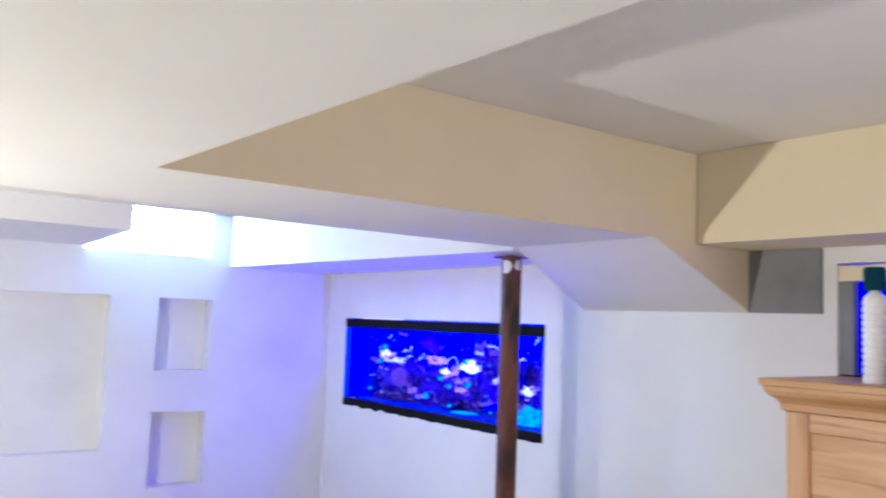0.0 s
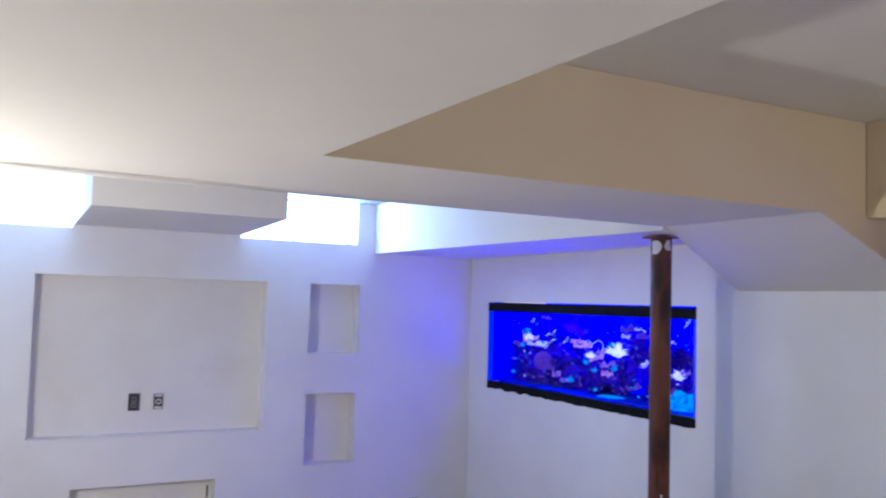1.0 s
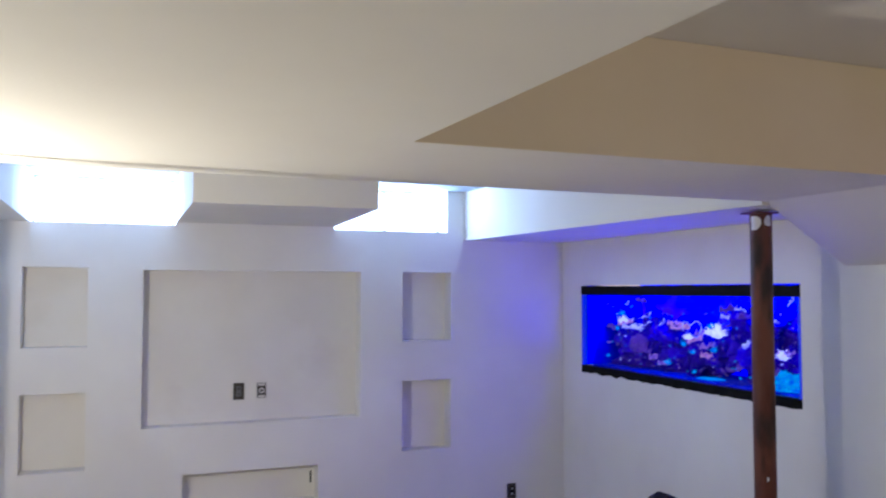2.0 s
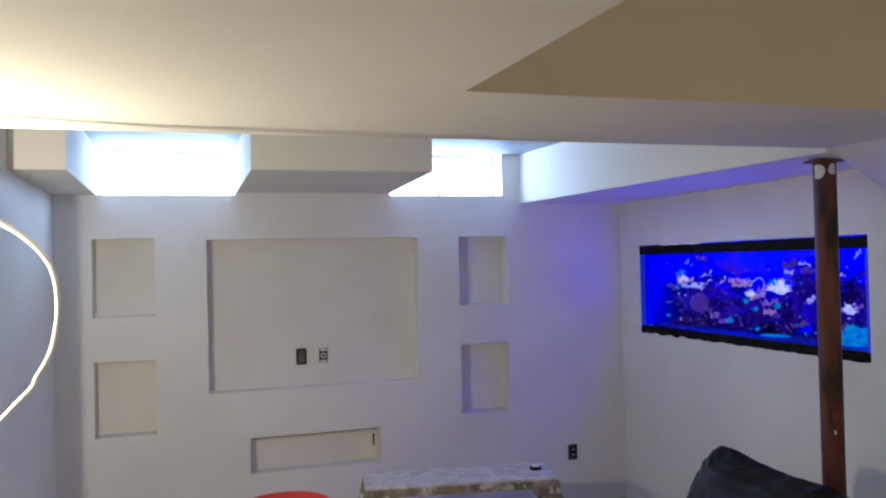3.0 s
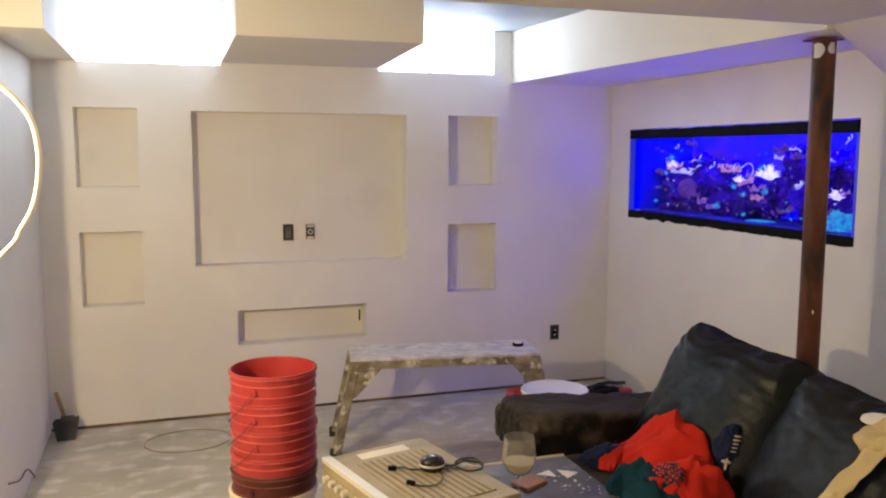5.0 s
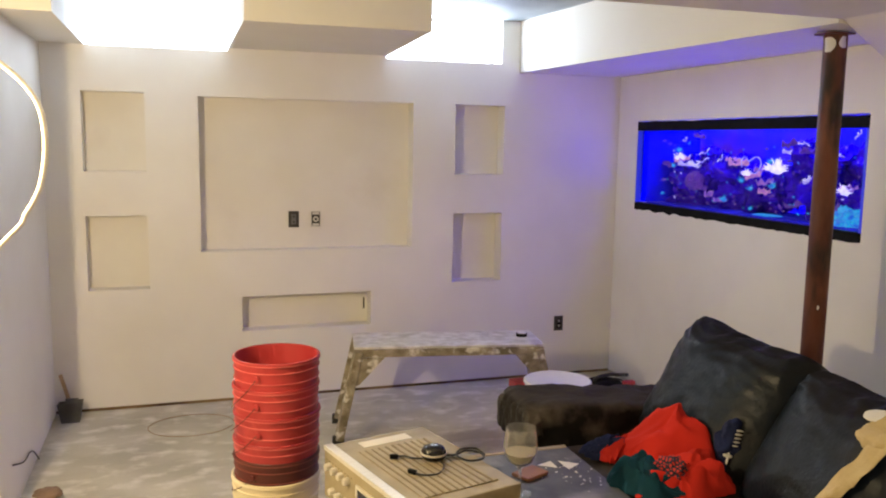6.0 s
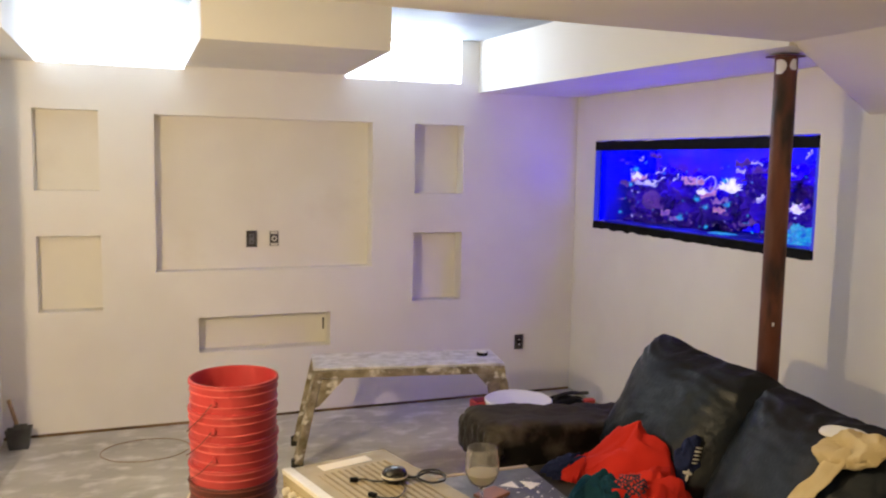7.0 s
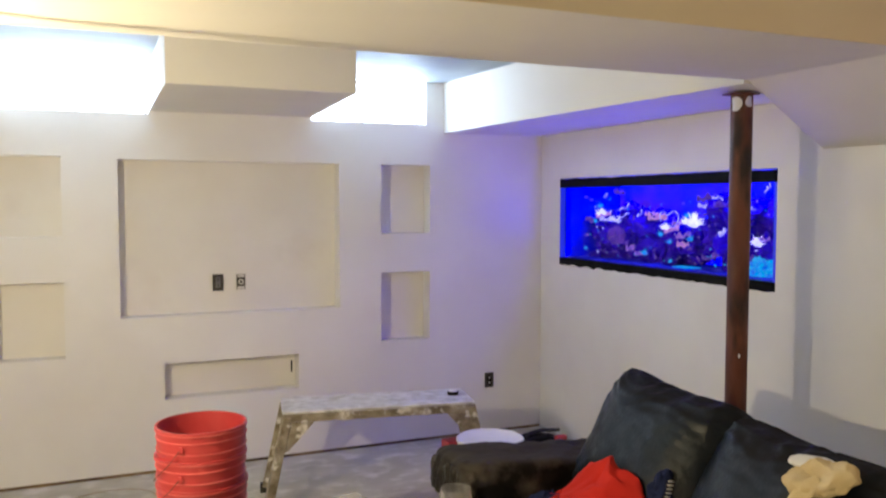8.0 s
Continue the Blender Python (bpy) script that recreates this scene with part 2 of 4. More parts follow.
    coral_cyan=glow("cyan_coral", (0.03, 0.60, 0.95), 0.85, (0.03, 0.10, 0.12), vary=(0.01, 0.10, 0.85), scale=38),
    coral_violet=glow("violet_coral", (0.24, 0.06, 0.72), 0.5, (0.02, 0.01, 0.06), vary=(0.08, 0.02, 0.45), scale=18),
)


def plaid(name):
    """Red cloth crossed by dark and pale bands."""
    m, n, l, p = nodes_of(name)
    tc = n.new("ShaderNodeTexCoord")
    col = None
    for axis, colour, scale, cut in (("X", (0.012, 0.014, 0.03), 24.0, 0.62), ("Y", (0.02, 0.02, 0.04), 22.0, 0.62)):
        w, r, x = n.new("ShaderNodeTexWave"), n.new("ShaderNodeMath"), n.new("ShaderNodeMix")
        w.bands_direction, w.inputs["Scale"].default_value, w.inputs["Distortion"].default_value = axis, scale, 4.0
        r.operation, r.inputs[1].default_value = "GREATER_THAN", cut
        x.data_type = "RGBA"
        l.new(tc.outputs["Object"], w.inputs["Vector"])
        l.new(w.outputs["Fac"], r.inputs[0])
        l.new(r.outputs["Value"], x.inputs["Factor"])
        x.inputs["A"].default_value, x.inputs["B"].default_value = (0.50, 0.03, 0.02, 1), (*colour, 1)
        if col:
            l.new(col, x.inputs["A"])
        col = x.outputs["Result"]
    l.new(col, p.inputs["Base Color"])
    p.inputs["Roughness"].default_value = 0.9
    return m


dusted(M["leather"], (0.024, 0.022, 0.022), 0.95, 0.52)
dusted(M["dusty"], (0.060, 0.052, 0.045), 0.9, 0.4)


# ---- building tools ----
def mesh_of(bm, name, mat, smooth=False):
    me = bpy.data.meshes.new(name)
    bmesh.ops.recalc_face_normals(bm, faces=bm.faces)
    bm.to_mesh(me)
    bm.free()
    me.materials.append(mat)
    if smooth:
        me.set_sharp_from_angle(angle=radians(42))
        for p in me.polygons:
            p.use_smooth = True
    return me


def part(name, bm, mat, parent=None, label="", smooth=False):
    ob = new(name, mesh_of(bm, name, mat, smooth))
    if parent:
        ob.parent = parent
    return tagged(ob, label)


def thing(name, label, category, m=None, group=""):
    ob = new(name)
    ob.empty_display_size = 0.05
    if m:
        ob.matrix_world = m
    return tagged(ob, label, category, group)


def structure(name, bm, mat, label, category, smooth=False):
    return tagged(part(name, bm, mat, None, "", smooth), label, category, kind="structure")


def box(bm, x0, x1, y0, y1, z0, z1, bevel=0.0, m=None):
    r = bmesh.ops.create_cube(bm, size=1.0)
    vs = r["verts"]
    for v in vs:
        v.co = Vector(((x0 + x1) / 2 + v.co.x * (x1 - x0), (y0 + y1) / 2 + v.co.y * (y1 - y0), (z0 + z1) / 2 + v.co.z * (z1 - z0)))
    if bevel:
        es = list({e for v in vs for e in v.link_edges})
        g = bmesh.ops.bevel(bm, geom=es, offset=bevel, segments=2, affect="EDGES", profile=0.6)
        vs = list({v for f in g["faces"] for v in f.verts} | {v for v in vs if v.is_valid})
    if m:
        bmesh.ops.transform(bm, matrix=m, verts=vs)
    return bm


def boxed(*a, **k):
    return box(bmesh.new(), *a, **k)


def prism(bm, poly, z0, z1):
    """A plan polygon between two heights."""
    lo = [bm.verts.new((x, y, z0)) for x, y in poly]
    hi = [bm.verts.new((x, y, z1)) for x, y in poly]
    bm.faces.new(lo), bm.faces.new(hi)
    for i in range(len(poly)):
        j = (i + 1) % len(poly)
        bm.faces.new((lo[i], lo[j], hi[j], hi[i]))
    return bm


def holed(u0, u1, v0, v1, holes, d0, d1, put):
    """A slab u by v with holes right through it, from depth d0 to d1; put(u, v, d) gives the place."""
    us = sorted({u0, u1, *(h[i] for h in holes for i in (0, 1))})
    vs = sorted({v0, v1, *(h[i] for h in holes for i in (2, 3))})
    solid = lambda i, j: (0 <= i < len(us) - 1 and 0 <= j < len(vs) - 1 and not any(
        h[0] < (us[i] + us[i + 1]) / 2 < h[1] and h[2] < (vs[j] + vs[j + 1]) / 2 < h[3] for h in holes))
    bm, at = bmesh.new(), {}

    def vert(i, j, d):
        if (i, j, d) not in at:
            at[i, j, d] = bm.verts.new(put(us[i], vs[j], d))
        return at[i, j, d]

    for i in range(len(us) - 1):
        for j in range(len(vs) - 1):
            if not solid(i, j):
                continue
            for d in (d0, d1):
                bm.faces.new([vert(a, b, d) for a, b in ((i, j), (i + 1, j), (i + 1, j + 1), (i, j + 1))])
            for di, dj, e in ((-1, 0, ((i, j), (i, j + 1))), (1, 0, ((i + 1, j), (i + 1, j + 1))), (0, -1, ((i, j), (i + 1, j))), (0, 1, ((i, j + 1), (i + 1, j + 1)))):
                if not solid(i + di, j + dj):
                    (a, b), (c, d) = e
                    bm.faces.new((vert(a, b, d0), vert(c, d, d0), vert(c, d, d1), vert(a, b, d1)))
    return bm


def lathe(profile, segments=40, bm=None, m=None):
    """Turns (radius, height) pairs round the z axis."""
    bm = bm or bmesh.new()
    rings = []
    for r, z in profile:
        if r < 1e-5:
            rings.append([bm.verts.new((0, 0, z))])
        else:
            rings.append([bm.verts.new((r * math.cos(2 * math.pi * k / segments), r * math.sin(2 * math.pi * k / segments), z)) for k in range(segments)])
    for a, b in zip(rings, rings[1:]):
        for k in range(segments):
            q = [a[k % len(a)], a[(k + 1) % len(a)], b[(k + 1) % len(b)], b[k % len(b)]]
            q = list(dict.fromkeys(q))
            if len(q) > 2:
                bm.faces.new(q)
    if m:
        bmesh.ops.transform(bm, matrix=m, verts=[v for r in rings for v in r])
    return bm


def tube(points, radius, bm=None, sides=8, steps=8, closed=False):
    """A round cord along a smooth line through the points."""
    bm = bm or bmesh.new()
    pts = [Vector(p) for p in points]
    line = []
    n = len(pts)
    for i in range(n - 1):
        p0, p1, p2, p3 = pts[max(i - 1, 0)], pts[i], pts[i + 1], pts[min(i + 2, n - 1)]
        for k in range(steps):
            t = k / steps
            line.append(0.5 * (2 * p1 + (p2 - p0) * t + (2 * p0 - 5 * p1 + 4 * p2 - p3) * t * t + (3 * p1 - p0 - 3 * p2 + p3) * t ** 3))
    line.append(pts[-1])
    rings, up = [], Vector((0.31, 0.17, 0.93)).normalized()
    for i, p in enumerate(line):
        d = (line[min(i + 1, len(line) - 1)] - line[max(i - 1, 0)]).normalized()
        a = d.cross(up)
        a = (a if a.length > 1e-3 else d.cross(Vector((1, 0, 0)))).normalized()
        b = d.cross(a)
        up = a.cross(d)
        rings.append([bm.verts.new(p + radius * (a * math.cos(2 * math.pi * k / sides) + b * math.sin(2 * math.pi * k / sides))) for k in range(sides)])
    for r, s in zip(rings, rings[1:]):
        for k in range(sides):
            bm.faces.new((r[k], r[(k + 1) % sides], s[(k + 1) % sides], s[k]))
    bm.faces.new(rings[0]), bm.faces.new(rings[-1])
    return bm


def cushion(sx, sy, sz, cuts=26, square=4.0, wrinkle=0.012, seed=0.0, puff=0.25, freq=6.0, creases=0.0):
    """A stuffed rounded block round the origin, with folds in its skin."""
    bm = bmesh.new()
    bmesh.ops.create_cube(bm, size=2.0)
    bmesh.ops.subdivide_edges(bm, edges=bm.edges[:], cuts=cuts, use_grid_fill=True)
    for v in bm.verts:
        c = v.co.copy()
        k = (abs(c.x) ** square + abs(c.y) ** square + abs(c.z) ** square) ** (1 / square)
        c = c / k
        thick = 1 - puff * max(abs(c.x), abs(c.y)) ** 3
        p = Vector((c.x * sx / 2, c.y * sy / 2, c.z * sz / 2 * thick))
        q = p * freq + Vector((seed, seed * 1.7, -seed))
        w = noise.fractal(q, 0.9, 2.1, 4)
        ridge = -abs(noise.noise(Vector((q.x * 0.5 + q.y * 0.4, q.y * 1.3 - q.x * 0.5, q.z * 0.8)))) * creases
        v.co = p + c.normalized() * (w * wrinkle + ridge)
    return bm


def cloth(sx, sy, height, seed, cuts=60, folds=5.0, skirt=0.012):
    """A crumpled garment lying in a heap, with thickness, uneven outline and deep folds."""
    bm = bmesh.new()
    bmesh.ops.create_grid(bm, x_segments=cuts, y_segments=cuts, size=1.0)
    for v in bm.verts:
        x, y = v.co.x, v.co.y
        s = Vector((x * 1.1 + seed, y * 1.1 - seed, seed * 0.37))
        a = math.atan2(y, x)
        rim = 0.80 + 0.24 * noise.noise(Vector((math.cos(a) * 1.6 + seed, math.sin(a) * 1.6, seed)))
        k = max(abs(x), abs(y)) / max(math.hypot(x, y), 1e-6)
        px, py = x * k * rim, y * k * rim
        r = max(abs(x), abs(y))
        wav = noise.fractal(s * folds * 0.35, 0.8, 2.0, 3)
        rid = 1 - abs(noise.noise(Vector((x * folds * 0.55 + y * 1.2 + seed * 3, y * folds * 0.35 - seed, seed)))) * 2.2
        h = height * (1 - r ** 4.5) * (0.62 + 0.35 * wav + 0.28 * rid) + skirt
        v.co = Vector((px * sx / 2 + 0.03 * wav, py * sy / 2 + 0.03 * rid * 0.5, max(h, 0.002)))
    top = bm.verts[:]
    r = bmesh.ops.extrude_face_region(bm, geom=bm.faces[:])
    for v in top:
        v.co.z = max(v.co.z - 0.01, 0.0005)
    return bm


# ---- the room ----
along_y = lambda u, v, d: (u, Y_N + d, v)
along_x = lambda u, v, d: (X_E + d, u, v)
NICHES = [(0.118, 1.355, 0.88, 1.748), (-0.480, -0.160, 1.333, 1.760), (-0.478, -0.160, 0.680, 1.090),
          (1.620, 1.943, 1.322, 1.746), (1.618, 1.940, 0.653, 1.081), (0.340, 1.100, 0.410, 0.615)]
WINDOWS = [(-0.4505, 0.283, 2.0, 2.2685), (1.188, 1.917, 2.0, 2.2685)]
TANK = (2.745, 4.560, 1.125, 1.668)
TANK_2 = (0.45, 1.365, 1.50, 1.905)

structure("floor", boxed(X_FAR - 0.2, X_E + 0.9, Y_S - 0.2, Y_N + 0.3, -0.12, 0.0), M["floor"], "dusty grey concrete floor with white plaster smears", "floor")
structure("wall_north", holed(X_W, X_E, 0.018, Z_CEIL, NICHES + WINDOWS, 0.0, NICHE_DEPTH, along_y), M["wall"], "white painted wall with recessed square niches and basement windows", "wall")
structure("wall_north_backing", holed(X_W - 0.2, X_E + 0.2, 0.0, Z_CEIL, WINDOWS, NICHE_DEPTH + 0.001, 0.24, along_y), M["warmwhite"], "slightly warmer white backs of the wall niches", "wall")
structure("sill_plate", boxed(X_W, X_E, Y_N + 0.006, Y_N + NICHE_DEPTH - 0.002, 0.0, 0.0178), M["plate"], "raw brown timber strip under the wall board", "trim")
structure("wall_east", holed(Y_S, Y_N - 0.001, 0.012, Z_CEIL, [TANK, TANK_2], 0.0, 0.12, along_x), M["wall"], "white painted wall with aquarium openings", "wall")
structure("wall_stub", boxed(X_W - 0.13, X_W, Y_STUB, Y_N + NICHE_DEPTH, 0.0, Z_CEIL), M["wall"], "white painted side wall", "wall")
# three walls out of view, darkened so that less light bounces back
structure("wall_west", boxed(X_FAR - 0.15, X_FAR, Y_S, Y_STUB + 0.14, 0.0, Z_CEIL), M["board"], "unseen closing wall, grey to cut bounced light", "wall")
structure("wall_return", boxed(X_FAR, X_W - 0.131, Y_STUB, Y_STUB + 0.13, 0.0, Z_CEIL), M["board"], "unseen closing wall, grey to cut bounced light", "wall")
structure("wall_south", boxed(X_FAR - 0.15, X_E + 0.12, Y_S - 0.15, Y_S, 0.0, Z_CEIL), M["board"], "unseen closing wall, grey to cut bounced light", "wall")
structure("ceiling", boxed(X_FAR - 0.15, X_E + 0.12, Y_S - 0.15, Y_N + 0.24, Z_CEIL + 0.001, Z_CEIL + 0.14), M["ceiling"], "off-white painted ceiling", "ceiling")
# added sheet whose colour keeps this part of the ceiling dim
structure("bay_dimmer", boxed(X_W + 0.001, X_E - 0.001, S_Y1 + 0.001, Y_N - 0.001, Z_CEIL - 0.008, Z_CEIL), M["bay"], "blue-grey sheet added to dim the ceiling between the boxed-in soffits", "ceiling")

structure("soffit_low", prism(bmesh.new(), [(X_FAR, Y_S), (0.73, Y_S), (S_X, S_Y0), (2.2, S_Y0), (2.2, S_Y1), (X_FAR, S_Y1)], Z_LOW, Z_CEIL), M["ceiling"],
          "off-white boxed-in low soffit", "soffit")
bm = bmesh.new()
ends = []
for ya, yb in ((S_Y0, S_Y0), (S_Y1, 2.505)):
    ends.append([bm.verts.new(c) for c in ((2.2, ya, Z_LOW), (X_E, yb, 1.737), (X_E, yb, Z_CEIL), (2.2, ya, Z_CEIL))])
bm.faces.new(ends[0]), bm.faces.new(ends[1])
for i in range(4):
    bm.faces.new((ends[0][i], ends[0][(i + 1) % 4], ends[1][(i + 1) % 4], ends[1][i]))
structure("soffit_sloped", bm, M["ceiling"], "sloping off-white boxed-in soffit", "soffit")
bm = prism(bmesh.new(), [(S_X, 1.9655), (2.2, 1.9655), (X_E - 0.002, 1.738), (X_E - 0.002, 1.959), (2.419, 1.959), (2.419, 2.2695), (S_X, 2.2695)], 0.0, 0.004)
for v in bm.verts:
    v.co = Vector((v.co.x, S_Y0 - 0.0045 + v.co.z, v.co.y))
structure("soffit_face", bm, M["cream_paint"], "cream painted upright face of the soffit", "soffit")
structure("soffit_east", boxed(2.42, X_E - 0.001, Y_S, S_Y0 - 0.006, 1.960, Z_CEIL), M["cream_paint"], "cream painted boxed-in beam", "soffit")
structure("soffit_tank", prism(bmesh.new(), [(2.035, Y_N - 0.001), (X_E - 0.001, Y_N - 0.001), (X_E - 0.001, 2.508), (2.2, S_Y1 + 0.001), (2.185, S_Y1 + 0.001)], 1.951, Z_CEIL), M["ceiling"],
          "white boxed-in beam above the aquarium", "soffit")
structure("soffit_corner", boxed(X_W, -0.452, 3.60, Y_N - 0.001, 2.0, Z_CEIL), M["ceiling"], "off-white boxed-in corner soffit", "soffit")
structure("soffit_window", prism(bmesh.new(), [(0.282, 3.66), (1.115, 3.66), (1.187, Y_N - 0.001), (0.286, Y_N - 0.001)], 2.016, Z_CEIL), M["ceiling"],
          "off-white boxed-in duct between the windows", "soffit")
# thin grey sheet laid over the wall where shade falls on it
structure("shaded_wall_patch", boxed(X_E - 0.012, X_E - 0.001, 1.415, S_Y0 - 0.002, 1.737, 1.959), M["board"], "grey patch painting shade onto the upper wall", "wall panel")


def window(name, w):
    x0, x1, z0, z1 = w
    ob = structure(name, holed(x0 + 0.002, x1 - 0.002, z0 + 0.002, z1 - 0.002, [(x0 + 0.012, (x0 + x1) / 2 - 0.008, z0 + 0.012, z1 - 0.014), ((x0 + x1) / 2 + 0.008, x1 - 0.012, z0 + 0.012, z1 - 0.014)], 0.15, 0.20, along_y),
                   M["frame"], "white vinyl basement window full of daylight", "window")
    for a, b in ((x0 + 0.013, (x0 + x1) / 2 - 0.009), ((x0 + x1) / 2 + 0.009, x1 - 0.013)):
        pane = part("pane", boxed(a, b, Y_N + 0.172, Y_N + 0.178, z0 + 0.013, z1 - 0.015), M["pane"], ob)
        pane.visible_shadow = False
    return ob


for i, w in enumerate(WINDOWS):
    window("window_%d" % (i + 1), w)
structure("backdrop", boxed(-1.4, 3.2, 5.9, 5.92, 1.6, 3.2), M["daylight"], "bright daylight outside the windows", "backdrop")


# ---- aquariums ----
def aquarium(name, hole, label, depth=0.46, edge=0.013, edge_mat="blueedge", edge_label="glass edge with its blue light put in as glow", top_mat="black"):
    y0, y1, z0, z1 = hole
    ob = thing(name, label, "aquarium", pose(X_E, 0, z0))
    h = z1 - z0
    fx = -0.004
    # open glass box with black frame; a glowing back panel stands in for lit water
    part("tank_back", boxed(depth, depth + 0.02, y0 - 0.02, y1 + 0.02, 0.0, h + 0.02), M["water"], ob, "glowing blue panel in place of lit water")
    part("tank_floor", boxed(0.085, depth - 0.001, y0 + 0.002, y1 - 0.002, 0.003, 0.040), M["sand"], ob, "sand bed with the tank's blue light in its colour")
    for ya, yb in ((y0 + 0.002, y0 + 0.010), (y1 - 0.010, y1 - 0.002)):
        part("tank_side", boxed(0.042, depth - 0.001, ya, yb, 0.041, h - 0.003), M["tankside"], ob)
    part("hood", boxed(0.122, depth, y0, y1, h + 0.03, h + 0.06), M["black"], ob, "black lamp hood")
    for nm, za, zb, wob in (("top_trim", h - 0.060, h - 0.006, 0.0030), ("bottom_trim", 0.002, 0.040, 0.008)):
        bm = boxed(fx, 0.03, y0 + 0.003, y1 - 0.003, za, zb, 0.004)
        bmesh.ops.subdivide_edges(bm, edges=[e for e in bm.edges if abs(e.verts[0].co.y - e.verts[1].co.y) > 0.3], cuts=60)
        for v in bm.verts:
            if (nm == "bottom_trim" and v.co.z < (za + zb) / 2) or (nm == "top_trim" and v.co.z > (za + zb) / 2):
                v.co.z += wob * (noise.noise(Vector((0, v.co.y * 14, za))) + 0.6 * noise.noise(Vector((3, v.co.y * 45, za)))) * (1 if nm == "top_trim" else 1.3) - (0.006 if nm == "bottom_trim" else 0)
        part(nm, bm, M[top_mat if nm == "top_trim" else "black"], ob, "pale board strip" if nm == "top_trim" and top_mat != "black" else "black plastic frame rail")
    for ya, yb in ((y0 + 0.003, y0 + 0.003 + edge), (y1 - 0.003 - edge, y1 - 0.003)):
        part("corner_trim", boxed(0.0, 0.03, ya, yb, 0.04, h - 0.061), M[edge_mat], ob, edge_label)
    pane = part("front_glass", boxed(0.032, 0.040, y0 + 0.004, y1 - 0.004, 0.04, h - 0.02), M["tankglass"], ob)
    pane.visible_shadow = False
    return ob


# sand and side walls have the tank's blue light mixed into their colour
M["sand"] = surface("blue_tinted_sand", (0.02, 0.02, 0.40), (0.06, 0.06, 0.75), 12, 0.9, spec=0.05, bump=0.4, grain=120)
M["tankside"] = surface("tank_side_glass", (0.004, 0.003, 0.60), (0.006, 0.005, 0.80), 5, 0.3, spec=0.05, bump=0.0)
# emission in place of the blue light caught by the glass edge
M["blueedge"] = glow("blue_edge", (0.03, 0.05, 1.0), 0.7)
big = aquarium("aquarium", TANK, "built-in reef aquarium glowing deep blue with corals")
small = aquarium("aquarium", TANK_2, "second built-in tank glowing blue behind a cabinet", depth=0.3, edge=0.05, edge_mat="board", edge_label="dark grey upright", top_mat="cream_paint")


def lump(r, seed, squash=(1, 1, 1), rough=0.35, freq=2.2, level=4):
    bm = bmesh.new()
    bmesh.ops.create_icosphere(bm, subdivisions=level, radius=1.0)
    for v in bm.verts:
        c = v.co.normalized()
        k = 1 + rough * noise.fractal(c * freq + Vector((seed, -seed, seed * 2)), 0.9, 2.0, 4)
        v.co = Vector((c.x * squash[0], c.y * squash[1], c.z * squash[2])) * k * r
    return bm


def ruffle(r, seed, waves=5, lift=0.3):
    """A ruffled plate of coral, thin, with a wavy rim."""
    bm = bmesh.new()
    rings = []
    for i in range(7):
        f = i / 6
        row = []
        for k in range(36):
            a = 2 * math.pi * k / 36
            rr = r * f * (1 + 0.28 * noise.noise(Vector((math.cos(a) * 1.5 + seed, math.sin(a) * 1.5, seed))))
            row.append(bm.verts.new((rr * math.cos(a) * 0.7, rr * math.sin(a), r * lift * f * f * (0.5 + math.sin(a * waves + seed) * 0.6 * f))))
        rings.append(row)
    for a, b in zip(rings[1:], rings[2:]):
        for k in range(36):
            bm.faces.new((a[k], a[(k + 1) % 36], b[(k + 1) % 36], b[k]))
    bm.faces.new(rings[1])
    for v in rings[0]:
        bm.verts.remove(v)
    g = bmesh.ops.extrude_face_region(bm, geom=bm.faces[:])
    for v in g["geom"]:
        if isinstance(v, bmesh.types.BMVert):
            v.co.z -= 0.008
    return bm


def reef(name, label, bm, mat, y, z, x=2.95, turn=0.0, tilt=0.0):
    ob = tagged(part(name, bm, mat, None, label, True), label, "coral" if "coral" in name else "rock")
    ob.matrix_world = pose(x, y, z, tilt, 0, turn)
    return ob


def burst(r, count, seed, flat=0.7, thick=0.075):
    """A tuft of many short tapered coral fingers on a small knob."""
    rng = random.Random(seed)
    bm = lump(r * 0.5, seed * 1.3, (0.8, 1.1, 0.7), 0.5, 3.0, 2)
    for k in range(count * 2):
        a, e = rng.uniform(0, 2 * math.pi), rng.uniform(-0.3, 1.4)
        d = Vector((math.cos(a) * math.cos(e) * 0.7, math.sin(a) * math.cos(e), math.sin(e) * flat))
        n = r * rng.uniform(0.35, 1.15)
        m = Matrix.Translation(d * n * 0.55) @ d.to_track_quat("Z", "Y").to_matrix().to_4x4()
        bmesh.ops.create_cone(bm, cap_ends=True, segments=5, radius1=r * thick, radius2=r * thick * 0.35, depth=n, matrix=m)
    return bm


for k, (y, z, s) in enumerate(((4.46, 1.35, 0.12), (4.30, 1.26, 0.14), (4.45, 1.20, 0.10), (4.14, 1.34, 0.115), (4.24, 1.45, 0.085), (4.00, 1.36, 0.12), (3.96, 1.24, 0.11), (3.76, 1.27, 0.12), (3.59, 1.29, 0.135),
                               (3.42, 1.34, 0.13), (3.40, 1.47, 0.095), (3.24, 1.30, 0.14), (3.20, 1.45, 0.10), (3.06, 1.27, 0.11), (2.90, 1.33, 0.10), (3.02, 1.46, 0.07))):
    reef("reef_rock", "reef rock with the tank's blue light in its colour", lump(s, 3.7 * k, (0.75, 1.1, 0.75 + 0.13 * (k % 4)), 0.55, 2.1), M["rock"], y, z, 3.07, 40 * k)
